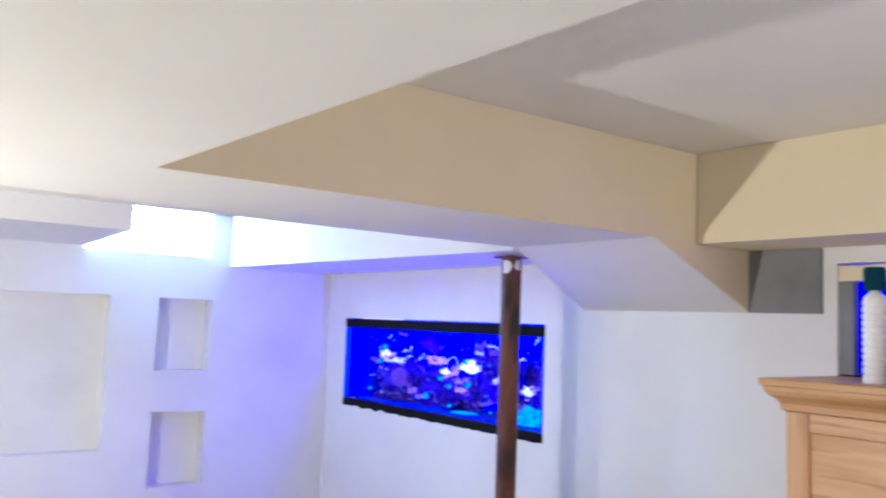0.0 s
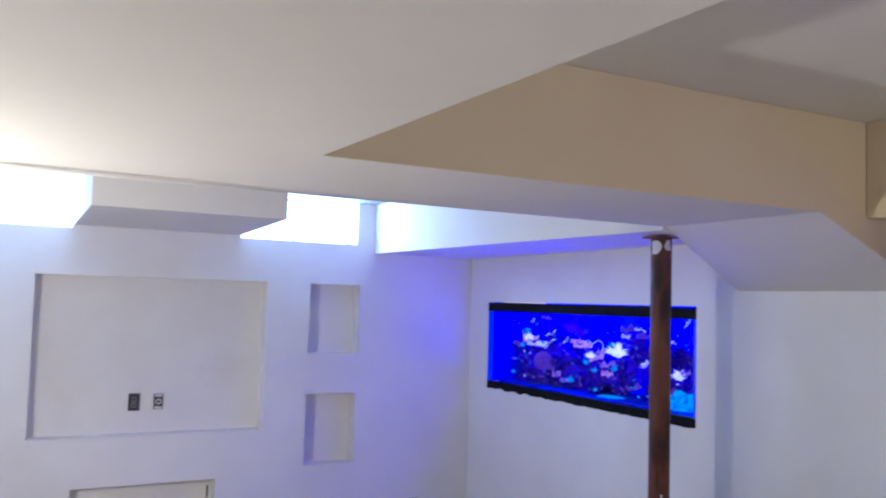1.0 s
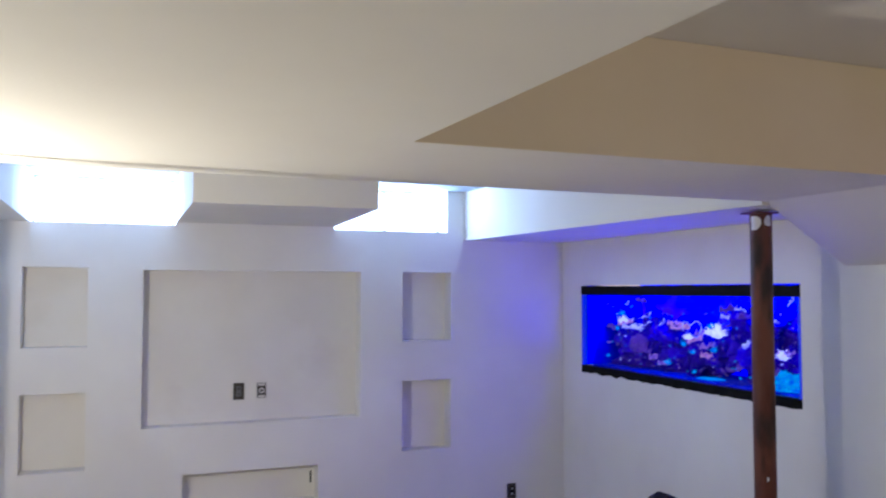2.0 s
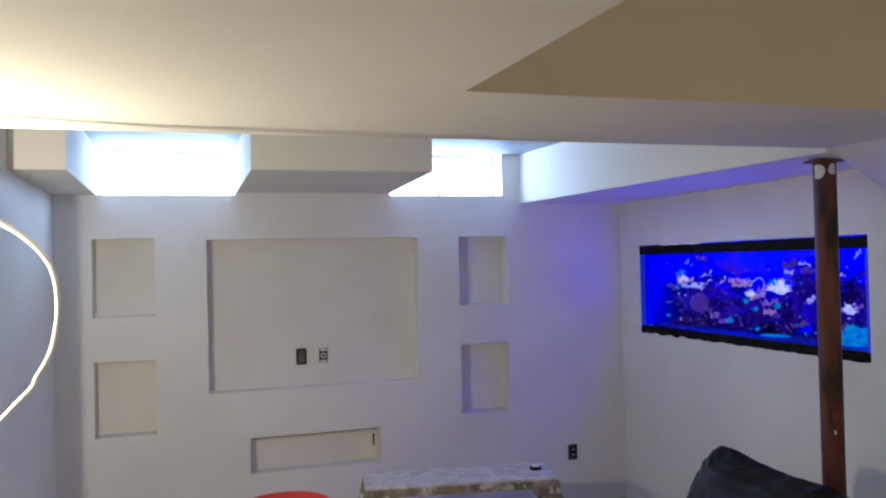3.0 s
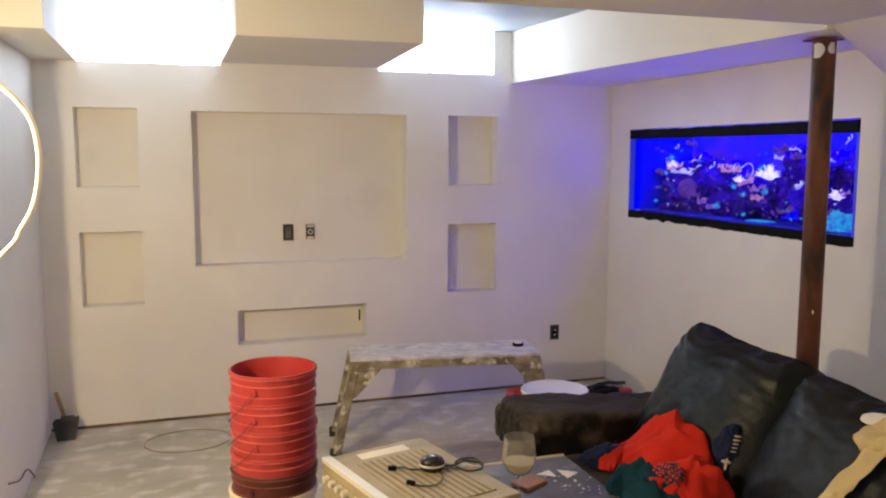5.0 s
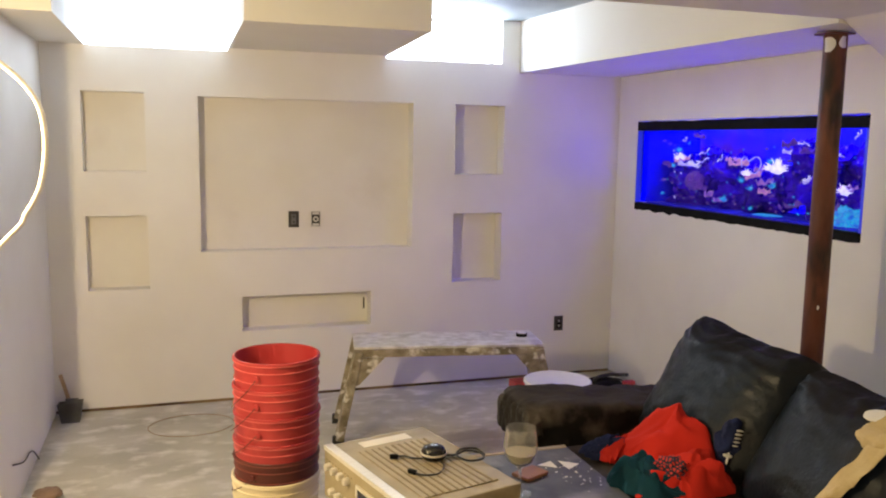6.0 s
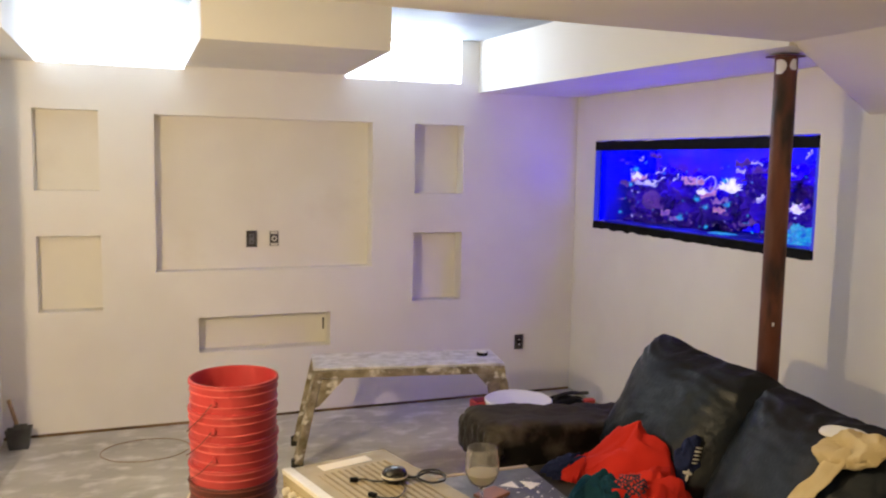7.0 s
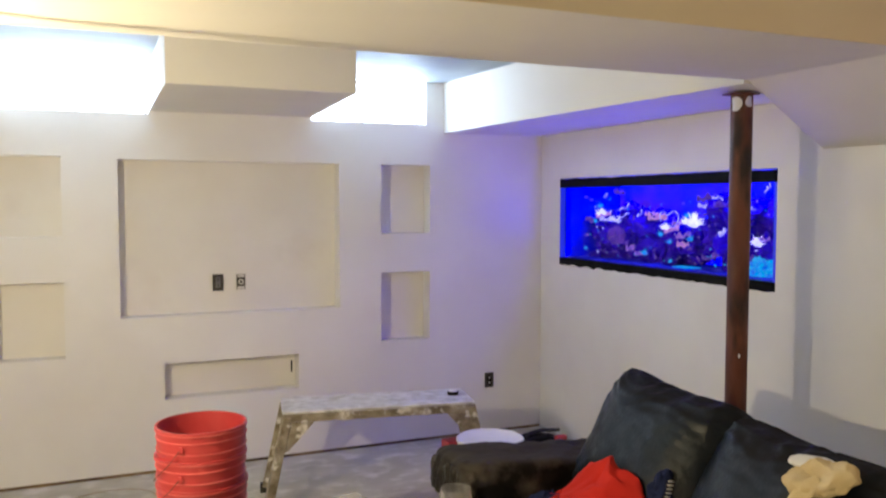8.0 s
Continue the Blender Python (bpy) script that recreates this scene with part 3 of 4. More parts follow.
PLATES = (("peach", 3.83, 1.425, 0.082), ("peach", 3.90, 1.445, 0.05), ("pale", 4.335, 1.405, 0.085), ("peach", 4.36, 1.435, 0.055), ("peach", 3.715, 1.365, 0.068), ("pink", 3.68, 1.40, 0.055), ("peach", 3.60, 1.285, 0.06),
          ("pink", 3.62, 1.33, 0.07), ("pink", 4.07, 1.238, 0.075), ("pink", 3.97, 1.215, 0.05), ("pale", 3.29, 1.352, 0.05), ("pink", 3.06, 1.33, 0.06), ("pale", 3.455, 1.498, 0.036), ("violet", 3.33, 1.50, 0.07),
          ("violet", 3.46, 1.535, 0.075), ("violet", 4.19, 1.575, 0.05), ("violet", 3.37, 1.235, 0.08), ("violet", 4.52, 1.40, 0.06), ("violet", 3.16, 1.22, 0.08))
PLATE_LABEL = {"pale": "pale glowing ruffled coral plate", "pink": "pink ruffled coral plate", "violet": "violet ruffled coral plate", "peach": "peach pink ruffled coral plate"}
rng = random.Random(12)
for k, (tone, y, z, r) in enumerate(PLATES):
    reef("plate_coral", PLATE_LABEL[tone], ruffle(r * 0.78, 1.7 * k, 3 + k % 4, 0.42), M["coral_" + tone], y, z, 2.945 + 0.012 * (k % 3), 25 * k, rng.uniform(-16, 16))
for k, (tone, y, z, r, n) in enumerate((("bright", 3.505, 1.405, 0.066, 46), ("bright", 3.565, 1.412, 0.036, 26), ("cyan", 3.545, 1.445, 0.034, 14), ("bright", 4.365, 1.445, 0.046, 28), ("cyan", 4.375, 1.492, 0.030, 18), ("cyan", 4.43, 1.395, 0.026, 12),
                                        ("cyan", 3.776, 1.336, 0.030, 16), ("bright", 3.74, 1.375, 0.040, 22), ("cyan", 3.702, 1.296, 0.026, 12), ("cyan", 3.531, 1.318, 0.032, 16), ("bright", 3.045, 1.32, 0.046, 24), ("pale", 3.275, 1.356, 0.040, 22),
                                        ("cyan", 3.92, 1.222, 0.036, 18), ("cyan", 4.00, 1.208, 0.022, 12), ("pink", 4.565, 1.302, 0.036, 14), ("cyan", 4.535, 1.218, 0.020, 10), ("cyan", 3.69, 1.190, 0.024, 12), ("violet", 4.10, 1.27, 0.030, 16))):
    reef("finger_coral", {"bright": "bright cream self-glowing coral tuft", "cyan": "cyan fluorescent coral tuft", "pale": "pale coral tuft on reef rock", "pink": "small pink coral tuft", "violet": "violet coral tuft on reef rock"}[tone],
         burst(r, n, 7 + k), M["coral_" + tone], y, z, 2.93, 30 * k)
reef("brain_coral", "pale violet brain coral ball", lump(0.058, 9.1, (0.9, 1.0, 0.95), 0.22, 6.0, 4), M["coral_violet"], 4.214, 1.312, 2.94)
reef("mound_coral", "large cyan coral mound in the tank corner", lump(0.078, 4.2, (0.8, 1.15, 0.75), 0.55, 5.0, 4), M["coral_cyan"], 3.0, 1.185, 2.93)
# sand heap wears the cyan emission instead of catching light
reef("sand_mound", "heap of sand with cyan light put in as emission", lump(0.085, 8.8, (0.7, 1.0, 0.09), 0.3, 3.0, 3), M["coral_cyan"], 3.56, 1.165, 2.93)
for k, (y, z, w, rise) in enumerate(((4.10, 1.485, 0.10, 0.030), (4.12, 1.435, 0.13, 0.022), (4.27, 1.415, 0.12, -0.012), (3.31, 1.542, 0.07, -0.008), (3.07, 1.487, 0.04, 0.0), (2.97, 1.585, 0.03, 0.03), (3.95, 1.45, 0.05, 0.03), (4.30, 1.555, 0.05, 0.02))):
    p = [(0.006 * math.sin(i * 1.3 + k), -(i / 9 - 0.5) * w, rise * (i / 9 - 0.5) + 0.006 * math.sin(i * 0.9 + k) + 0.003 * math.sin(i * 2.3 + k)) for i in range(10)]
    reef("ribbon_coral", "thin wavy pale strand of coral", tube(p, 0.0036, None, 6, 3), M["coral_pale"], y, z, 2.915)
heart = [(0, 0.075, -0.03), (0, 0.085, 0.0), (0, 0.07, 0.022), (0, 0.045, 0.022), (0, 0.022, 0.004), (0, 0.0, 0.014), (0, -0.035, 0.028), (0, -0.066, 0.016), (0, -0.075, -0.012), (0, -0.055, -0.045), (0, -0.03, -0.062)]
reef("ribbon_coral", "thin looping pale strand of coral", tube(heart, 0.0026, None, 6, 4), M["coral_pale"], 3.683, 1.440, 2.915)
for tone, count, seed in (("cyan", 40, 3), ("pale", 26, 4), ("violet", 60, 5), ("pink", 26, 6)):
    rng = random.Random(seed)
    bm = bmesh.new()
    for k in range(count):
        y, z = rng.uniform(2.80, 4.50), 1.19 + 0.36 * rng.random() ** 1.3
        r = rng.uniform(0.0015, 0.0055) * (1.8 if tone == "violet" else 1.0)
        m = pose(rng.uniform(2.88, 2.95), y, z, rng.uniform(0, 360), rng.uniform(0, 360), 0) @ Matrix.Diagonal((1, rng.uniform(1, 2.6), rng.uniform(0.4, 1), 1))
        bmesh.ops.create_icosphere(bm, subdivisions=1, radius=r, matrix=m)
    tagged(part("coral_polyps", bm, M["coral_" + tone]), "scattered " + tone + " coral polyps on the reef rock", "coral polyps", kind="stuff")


# ---- steel post ----
post = thing("steel_post", "rusty red-brown round steel column under the beam", "post", pose(2.337, 2.533, 0) @ Matrix.Diagonal((1.055, 1.055, 1.0, 1)))
bm = lathe([(0.0, 0.0), (0.0395, 0.0), (0.0395, 0.6), (0.03955, 1.30), (0.0395, 1.305), (0.0395, 1.325), (0.0395, 1.33), (0.0395, 1.937), (0.0, 1.937)], 40)
part("column", bm, M["rust"], post, "", True)
part("cap_plate", boxed(-0.055, 0.045, -0.045, 0.045, 1.9375, 1.9435, 0.002), M["rust"], post, "dark steel cap plate")
part("base_plate", boxed(-0.09, 0.09, -0.09, 0.09, 0.0005, 0.012, 0.002), M["rust"], post)
for ang, zc, w, hh in ((196, 1.900, 0.50, 0.034), (268, 1.908, 0.34, 0.026), (240, 0.915, 0.09, 0.010)):
    bm = bmesh.new()
    a0 = radians(ang)
    rings = [[bm.verts.new((0.0402 * math.cos(a0), 0.0402 * math.sin(a0), zc))]]
    for f in (0.25, 0.5, 0.75, 1.0):
        ring = []
        for k in range(20):
            q = 2 * math.pi * k / 20
            a = a0 + f * math.cos(q) * w * (1 + 0.25 * math.sin(3 * q + ang))
            ring.append(bm.verts.new((0.0402 * math.cos(a), 0.0402 * math.sin(a), zc + f * math.sin(q) * hh * (1 + 0.2 * math.cos(2 * q)))))
        rings.append(ring)
    for a, b in zip(rings, rings[1:]):
        for k in range(20):
            bm.faces.new(list(dict.fromkeys((a[k % len(a)], a[(k + 1) % len(a)], b[(k + 1) % 20], b[k]))))
    part("paint_spot", bm, M["white"], post, "white paint daub")

# ---- stacked buckets ----
def bucket(name, m, mat, label, group, bail=None, h=0.37, edge=None):
    ob = thing(name, label, "bucket", m, group)
    rt, rb = 0.1475, 0.1385
    at = lambda z: rb + (rt - rb) * z / h
    prof = [(0.0, 0.004), (rb - 0.006, 0.0), (rb, 0.006)]
    z = h - 0.100
    prof += [(at(z), z)]
    prof += [(rt, h - 0.014), (rt + 0.0045, h - 0.012), (rt + 0.005, h - 0.002), (rt + 0.003, h), (rt - 0.003, h), (rt - 0.004, h - 0.006), (rb - 0.004, 0.008), (0.0, 0.008)]
    part("shell", lathe(prof, 48), mat, ob, "", True)
    # ribs and rim ring; edge is the colour with the highlight in it
    for zz in (h - 0.073, h - 0.036):
        r = at(zz)
        part("rib", lathe([(r - 0.001, zz - 0.0030), (r + 0.0036, zz - 0.0016), (r + 0.0042, zz), (r + 0.0036, zz + 0.0016), (r - 0.001, zz + 0.0030)], 48), edge or mat, ob, "rib with a painted highlight" if edge else "", True)
    r = rt + 0.005
    part("rim", lathe([(r - 0.001, h - 0.0125), (r + 0.0006, h - 0.0120), (r + 0.0009, h - 0.0100), (r + 0.0006, h - 0.0080), (r - 0.001, h - 0.0075)], 48), edge or mat, ob, "rim with a painted highlight" if edge else "", True)
    if bail is not None:
        a, drop = bail
        pts = []
        for k in range(13):
            q = math.pi * k / 12
            b = a + radians(90) - q
            r = 0.158
            pts.append((r * math.cos(b), r * math.sin(b), h - 0.055 - drop * math.sin(q) ** 0.8))
        part("bail", tube(pts, 0.0014, sides=6, steps=3), M["darkwire"], ob, "steel wire bail")
        for b in (a + radians(90), a - radians(90)):
            lug = lathe([(0.0, 0.0), (0.011, 0.0), (0.012, 0.006), (0.0, 0.008)], 16)
            bmesh.ops.transform(lug, matrix=Matrix.Translation((0.149 * math.cos(b), 0.149 * math.sin(b), h - 0.055)) @ Matrix.Rotation(b, 4, "Z") @ Matrix.Rotation(radians(90), 4, "Y"), verts=lug.verts)
            part("lug", lug, mat, ob)
    return ob


bx, by = 0.312, 2.87
bucket("bucket", pose(bx - 0.003, by, 0.0) @ Matrix.Diagonal((1.03, 1.03, 1, 1)), M["cream"], "cream plastic bucket at the foot of a bucket stack", "stacked buckets", None, 0.345)
bucket("bucket", pose(bx, by, 0.052), M["darkred"], "dark red plastic bucket nested in the stack", "stacked buckets", (radians(140), 0.10), edge=M["darkrededge"])
for i, zt in enumerate((0.484, 0.579, 0.676, 0.772)):
    bucket("bucket", pose(bx + 0.003 * (i % 2), by, zt - 0.37, 0, 0, 31 * i), M["red"], "bright red plastic bucket nested in the stack", "stacked buckets",
           (radians(147 - 31 * i), 0.11 + 0.012 * i) if i else None, edge=M["rededge"])
pail = bucket("bucket", pose(1.69, 3.43, 0.0), M["white"], "lidded white plastic bucket on the floor behind the sofa", "", None, 0.395)
part("lid", lathe([(0.0, 0.3955), (0.157, 0.3955), (0.160, 0.399), (0.160, 0.408), (0.154, 0.412), (0.146, 0.406), (0.0, 0.405)], 48), M["white"], pail, "flat white lid", True)

# ---- work platform ----
bench = thing("work_platform", "paint-spattered folding aluminium work platform on the floor", "work platform", pose(1.318, 3.995, 0, 0, 0, -10.0))
L2, W2, ZT = 0.485, 0.158, 0.5
bm = boxed(-L2, L2, -W2, W2, ZT - 0.012, ZT, 0.003)
part("deck", bm, M["alu"], bench, "white-spattered grey deck")
for s in (-1, 1):
    part("side_rail", boxed(-L2, L2, s * W2 - 0.012, s * W2 + 0.012, ZT - 0.050, ZT - 0.0125, 0.003), M["aluedge"], bench, "stained side rail")
for sx in (-1, 1):
    for sy in (-1, 1):
        bm = bmesh.new()
        for dx, w in ((0.0, 0.022),):
            top, bot = Vector((sx * (L2 - 0.022), sy * W2, ZT - 0.02)), Vector((sx * (L2 + 0.075), sy * (W2 + 0.012), 0.03))
            d = (bot - top)
            m = Matrix.Translation((top + bot) / 2) @ d.to_track_quat("Z", "Y").to_matrix().to_4x4()
            box(bm, -0.030, 0.030, -0.020, 0.020, -d.length / 2, d.length / 2, 0.005, m)
        leg = part("leg", bm, M["aluedge"], bench)
        bm = prism(bmesh.new(), [(sx * (L2 - 0.15), ZT - 0.0505), (sx * (L2 - 0.012), ZT - 0.0505), (sx * (L2 + 0.012), ZT - 0.20), (sx * (L2 - 0.028), ZT - 0.185)], -0.006, 0.006)
        for v in bm.verts:
            v.co = Vector((v.co.x, sy * (W2 + 0.016) + v.co.z, v.co.y))
        bmesh.ops.recalc_face_normals(bm, faces=bm.faces[:])
        part("gusset", bm, M["aluedge"], bench, "spattered corner plate")
        if sx < 0 and sy < 0:
            tag = boxed(sx * (L2 + 0.014) - 0.016, sx * (L2 + 0.014) + 0.010, -W2 - 0.0295, -W2 - 0.0285, 0.265, 0.295)
            part("sticker", tag, M["red"], leg, "small red sticker")
        part("foot", boxed(sx * (L2 + 0.077) - 0.03, sx * (L2 + 0.077) + 0.03, sy * (W2 + 0.012) - 0.018, sy * (W2 + 0.012) + 0.018, 0.0, 0.05, 0.006), M["rubber"], leg, "black rubber foot")
    part("cross_bar", boxed(sx * (L2 + 0.03) - 0.01, sx * (L2 + 0.03) + 0.01, -W2, W2, 0.2, 0.23, 0.003), M["aluedge"], bench)
lid = thing("tape_roll", "small dark roll with a pale top on the platform", "tape roll", pose(1.725, 3.945, ZT + 0.0005))
part("core", lathe([(0.0, 0.0), (0.028, 0.0), (0.029, 0.004), (0.029, 0.016), (0.0, 0.016)], 28), M["black"], lid, "", True)
part("top_disc", lathe([(0.0, 0.0161), (0.023, 0.0161), (0.022, 0.021), (0.0, 0.022)], 28), M["white"], lid, "pale top", True)

# ---- sofa ----
sofa = thing("sofa", "worn navy leather sofa dusty with plaster", "sofa", pose(0, 0, 0))
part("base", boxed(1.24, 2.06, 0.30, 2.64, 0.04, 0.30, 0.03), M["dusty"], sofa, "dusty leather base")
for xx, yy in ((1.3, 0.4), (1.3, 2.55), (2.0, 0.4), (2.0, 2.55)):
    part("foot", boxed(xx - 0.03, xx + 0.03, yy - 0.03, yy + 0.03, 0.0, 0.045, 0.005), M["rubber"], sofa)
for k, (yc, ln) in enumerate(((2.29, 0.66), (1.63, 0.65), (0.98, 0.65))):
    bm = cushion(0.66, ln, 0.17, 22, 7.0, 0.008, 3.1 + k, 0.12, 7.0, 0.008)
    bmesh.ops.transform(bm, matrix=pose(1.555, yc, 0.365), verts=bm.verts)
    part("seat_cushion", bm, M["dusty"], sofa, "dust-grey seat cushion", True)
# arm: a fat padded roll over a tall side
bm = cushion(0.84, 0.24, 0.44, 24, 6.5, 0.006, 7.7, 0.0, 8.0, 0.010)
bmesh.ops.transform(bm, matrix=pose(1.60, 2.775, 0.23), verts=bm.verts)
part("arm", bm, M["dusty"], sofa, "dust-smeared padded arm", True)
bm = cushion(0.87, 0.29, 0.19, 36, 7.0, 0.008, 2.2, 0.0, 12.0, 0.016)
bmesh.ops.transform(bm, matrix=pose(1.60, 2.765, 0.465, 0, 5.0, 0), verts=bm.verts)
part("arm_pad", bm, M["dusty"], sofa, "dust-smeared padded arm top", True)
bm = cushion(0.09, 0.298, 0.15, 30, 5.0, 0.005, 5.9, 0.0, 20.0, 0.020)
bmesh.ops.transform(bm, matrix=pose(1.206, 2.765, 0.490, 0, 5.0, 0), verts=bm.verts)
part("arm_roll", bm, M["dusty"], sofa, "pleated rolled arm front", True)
part("back_frame", boxed(1.99, 2.135, 0.30, 2.86, 0.06, 0.66, 0.04), M["leather"], sofa)


def leaning(x, y, z, lean, twist=0.0, roll=0.0):
    s, c = math.sin(radians(lean)), math.cos(radians(lean))
    r = Matrix(((0, s, c, 0), (1, 0, 0, 0), (0, c, -s, 0), (0, 0, 0, 1)))
    return Matrix.Translation((x, y, z)) @ Matrix.Rotation(radians(twist), 4, "Z") @ r @ Matrix.Rotation(radians(roll), 4, "Z")


for k, (x, y, z, w, hh, lean, twist, roll) in enumerate(((1.845, 2.375, 0.600, 0.67, 0.56, 30, 2, 3), (1.830, 1.770, 0.572, 0.66, 0.55, 32, -2, 1), (1.82, 1.13, 0.57, 0.66, 0.55, 31, 0, -2))):
    bm = cushion(w, hh, 0.34, 60, 4.3, 0.0025, 11.3 + 4 * k, 0.46, 11.0, 0.0)
    for v in bm.verts:
        u = v.co.x / (w / 2)
        t = v.co.y / (hh / 2)
        v.co.y += (0.045 * abs(u) ** 3 + (0.05 * max(u, 0) ** 9 if k == 0 else 0)) * max(t, 0) - 0.02 * (1 - u * u) * max(t, 0)
        warp = 2.2 * noise.noise(Vector((u * 1.3, t * 1.1, k * 3.1)))
        near = max(0.0, max(abs(u), t)) ** 3
        fold = 1 - 2 * abs(math.sin(t * 17 + u * 2.2 + warp * 2.6 + k))
        tuck = 1 - 2 * abs(math.sin(u * 9 + warp * 1.5 + k * 2))
        v.co.z += (0.006 * fold * max(0.0, t) ** 2.0 + 0.007 * tuck * near + 0.004 * noise.noise(Vector((u * 5.5, t * 8.5, k)))) * (1 if v.co.z > 0 else -1)
    bmesh.ops.transform(bm, matrix=leaning(x, y, z, lean, twist, roll), verts=bm.verts)
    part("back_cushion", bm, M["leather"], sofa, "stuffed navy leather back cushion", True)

# ---- low table with receiver, goblet ----
table = thing("coffee_table", "dark dusty coffee table with a worn timber edge", "coffee table", pose(0, 0, 0))
ZT2 = 0.47
part("top", boxed(0.50, 1.27, 1.05, 2.49, ZT2 - 0.022, ZT2, 0.004), M["tabletop"], table, "dark dusty top")
part("edge_band", boxed(0.50, 1.27, 2.4905, 2.512, ZT2 - 0.035, ZT2 + 0.002, 0.003), M["tableedge"], table, "worn timber edging")
part("edge_band", boxed(0.478, 0.4995, 1.05, 2.512, ZT2 - 0.035, ZT2 + 0.002, 0.003), M["tableedge"], table, "worn timber edging")
part("apron", boxed(0.56, 1.16, 1.12, 2.42, ZT2 - 0.10, ZT2 - 0.023, 0.004), M["tableedge"], table)
for xx, yy in ((0.58, 1.14), (0.58, 2.40), (1.13, 1.14), (1.13, 2.40)):
    part("leg", boxed(xx - 0.028, xx + 0.028, yy - 0.028, yy + 0.028, 0.0, ZT2 - 0.101, 0.005), M["tableedge"], table)

rec = thing("stereo_receiver", "champagne metal stereo receiver standing on the coffee table", "stereo receiver", pose(0.612, 2.10, ZT2 + 0.0005, 0, 0, 14.5))
RW, RD, RH = 0.50, 0.335, 0.165          # width along its own y, depth along x, height; front faces its -x
part("cabinet", boxed(-RD / 2 + 0.02, RD / 2, -RW / 2, RW / 2, 0.012, RH, 0.004), M["receiver"], rec, "champagne metal lid")
part("fascia", boxed(-RD / 2, -RD / 2 + 0.0195, -RW / 2 - 0.004, RW / 2 + 0.004, 0.014, RH - 0.012, 0.003), M["receiver"], rec, "champagne front panel")
part("top_strip", boxed(-RD / 2 - 0.003, -RD / 2 + 0.026, -RW / 2 - 0.004, RW / 2 + 0.004, RH - 0.0115, RH + 0.003, 0.003), M["silver"], rec, "pale silver top edge")
for yy in (-0.2, 0.2):
    for xx in (-0.12, 0.12):
        part("foot", lathe([(0.0, 0.0), (0.018, 0.0), (0.018, 0.0119), (0.0, 0.0119)], 16, m=pose(xx, yy, 0)), M["rubber"], rec)
part("grille_tray", boxed(-0.105, 0.125, -0.205, 0.155, RH + 0.0003, RH + 0.0012), M["slot"], rec, "recessed vent field")
for k in range(11):
    part("vent_slat", boxed(-0.105 + k * 0.0215, -0.105 + k * 0.0215 + 0.0135, -0.205, 0.155, RH + 0.0013, RH + 0.0040, 0.001), M["receiver"], rec)
part("paper_label", boxed(-0.075, 0.085, 0.178, 0.222, RH + 0.0004, RH + 0.0012), M["label"], rec, "pale paper sticker")
part("display", boxed(-RD / 2 - 0.004, -RD / 2 - 0.0002, -0.13, 0.03, 0.055, 0.115, 0.001), M["display"], rec, "dark tuning dial")
part("display_frame", holed(-0.14, 0.04, 0.045, 0.125, [(-0.131, 0.031, 0.054, 0.116)], -0.0002, -0.006, lambda u, v, d: (-RD / 2 + d, u, v)), M["silver"], rec, "silver dial frame")
for yy, zz, r in ((0.215, 0.115, 0.011), (0.175, 0.115, 0.011), (0.135, 0.115, 0.011), (0.095, 0.115, 0.011), (0.19, 0.05, 0.010), (0.15, 0.05, 0.010), (0.11, 0.05, 0.010), (-0.19, 0.085, 0.03)):
    bm = lathe([(0.0, 0.016), (r * 0.86, 0.016), (r * 0.95, 0.014), (r, 0.0), (0.0, 0.0)], 24)
    bmesh.ops.transform(bm, matrix=Matrix.Translation((-RD / 2 - 0.0003, yy, zz)) @ Matrix.Rotation(radians(-90), 4, "Y"), verts=bm.verts)
    part("knob", bm, M["silver"], rec, "pale metal knob", True)
bm = bmesh.new()
for k in range(9):
    box(bm, -RD / 2 - 0.0012, -RD / 2 - 0.0002, 0.07 + k * 0.02, 0.08 + k * 0.02, 0.128, 0.131)
part("lettering", bm, M["slot"], rec, "tiny dark caption bars")

ZR = ZT2 + 0.0005 + RH + 0.0045
ear = thing("headset", "small black glossy headset with a coiled thin cable on the receiver", "headset", pose(0.662, 2.115, ZR, 0, 0, 10) @ Matrix.Diagonal((0.98, 0.98, 1.2, 1)))
part("case", lathe([(0.0, 0.0), (0.030, 0.0), (0.036, 0.008), (0.0365, 0.013), (0.036, 0.018), (0.030, 0.027), (0.016, 0.032), (0.0, 0.033)], 36), M["gloss"], ear, "glossy black case", True)
part("case_band", lathe([(0.0362, 0.011), (0.0375, 0.012), (0.0375, 0.015), (0.0362, 0.016)], 36), M["silver"], ear, "silver band", True)
part("lead", tube([(0.034, -0.005, 0.004), (0.062, -0.016, 0.004), (0.10, -0.012, 0.008), (0.135, -0.035, 0.004), (0.12, -0.075, 0.004), (0.075, -0.07, 0.004), (0.055, -0.035, 0.010), (0.09, -0.002, 0.010), (0.13, -0.015, 0.010), (0.14, -0.05, 0.004)], 0.0026), M["cable"], ear, "coiled black lead")
part("lead", tube([(-0.034, 0.0, 0.004), (-0.06, 0.016, 0.004), (-0.075, 0.04, 0.004), (-0.10, 0.045, 0.004)], 0.002), M["cable"], ear)
part("lead", tube([(0.0, -0.035, 0.004), (-0.006, -0.075, 0.004), (-0.045, -0.115, 0.004), (-0.085, -0.105, 0.004), (-0.10, -0.08, 0.004)], 0.002), M["cable"], ear)
for p, a in (((-0.104, 0.046, 0.005), 155), ((-0.104, -0.074, 0.005), 120)):
    bm = boxed(-0.012, 0.012, -0.006, 0.006, -0.005, 0.005, 0.002)
    bmesh.ops.transform(bm, matrix=pose(*p, 0, 0, a), verts=bm.verts)
    part("plug", bm, M["black"], ear, "small plug")

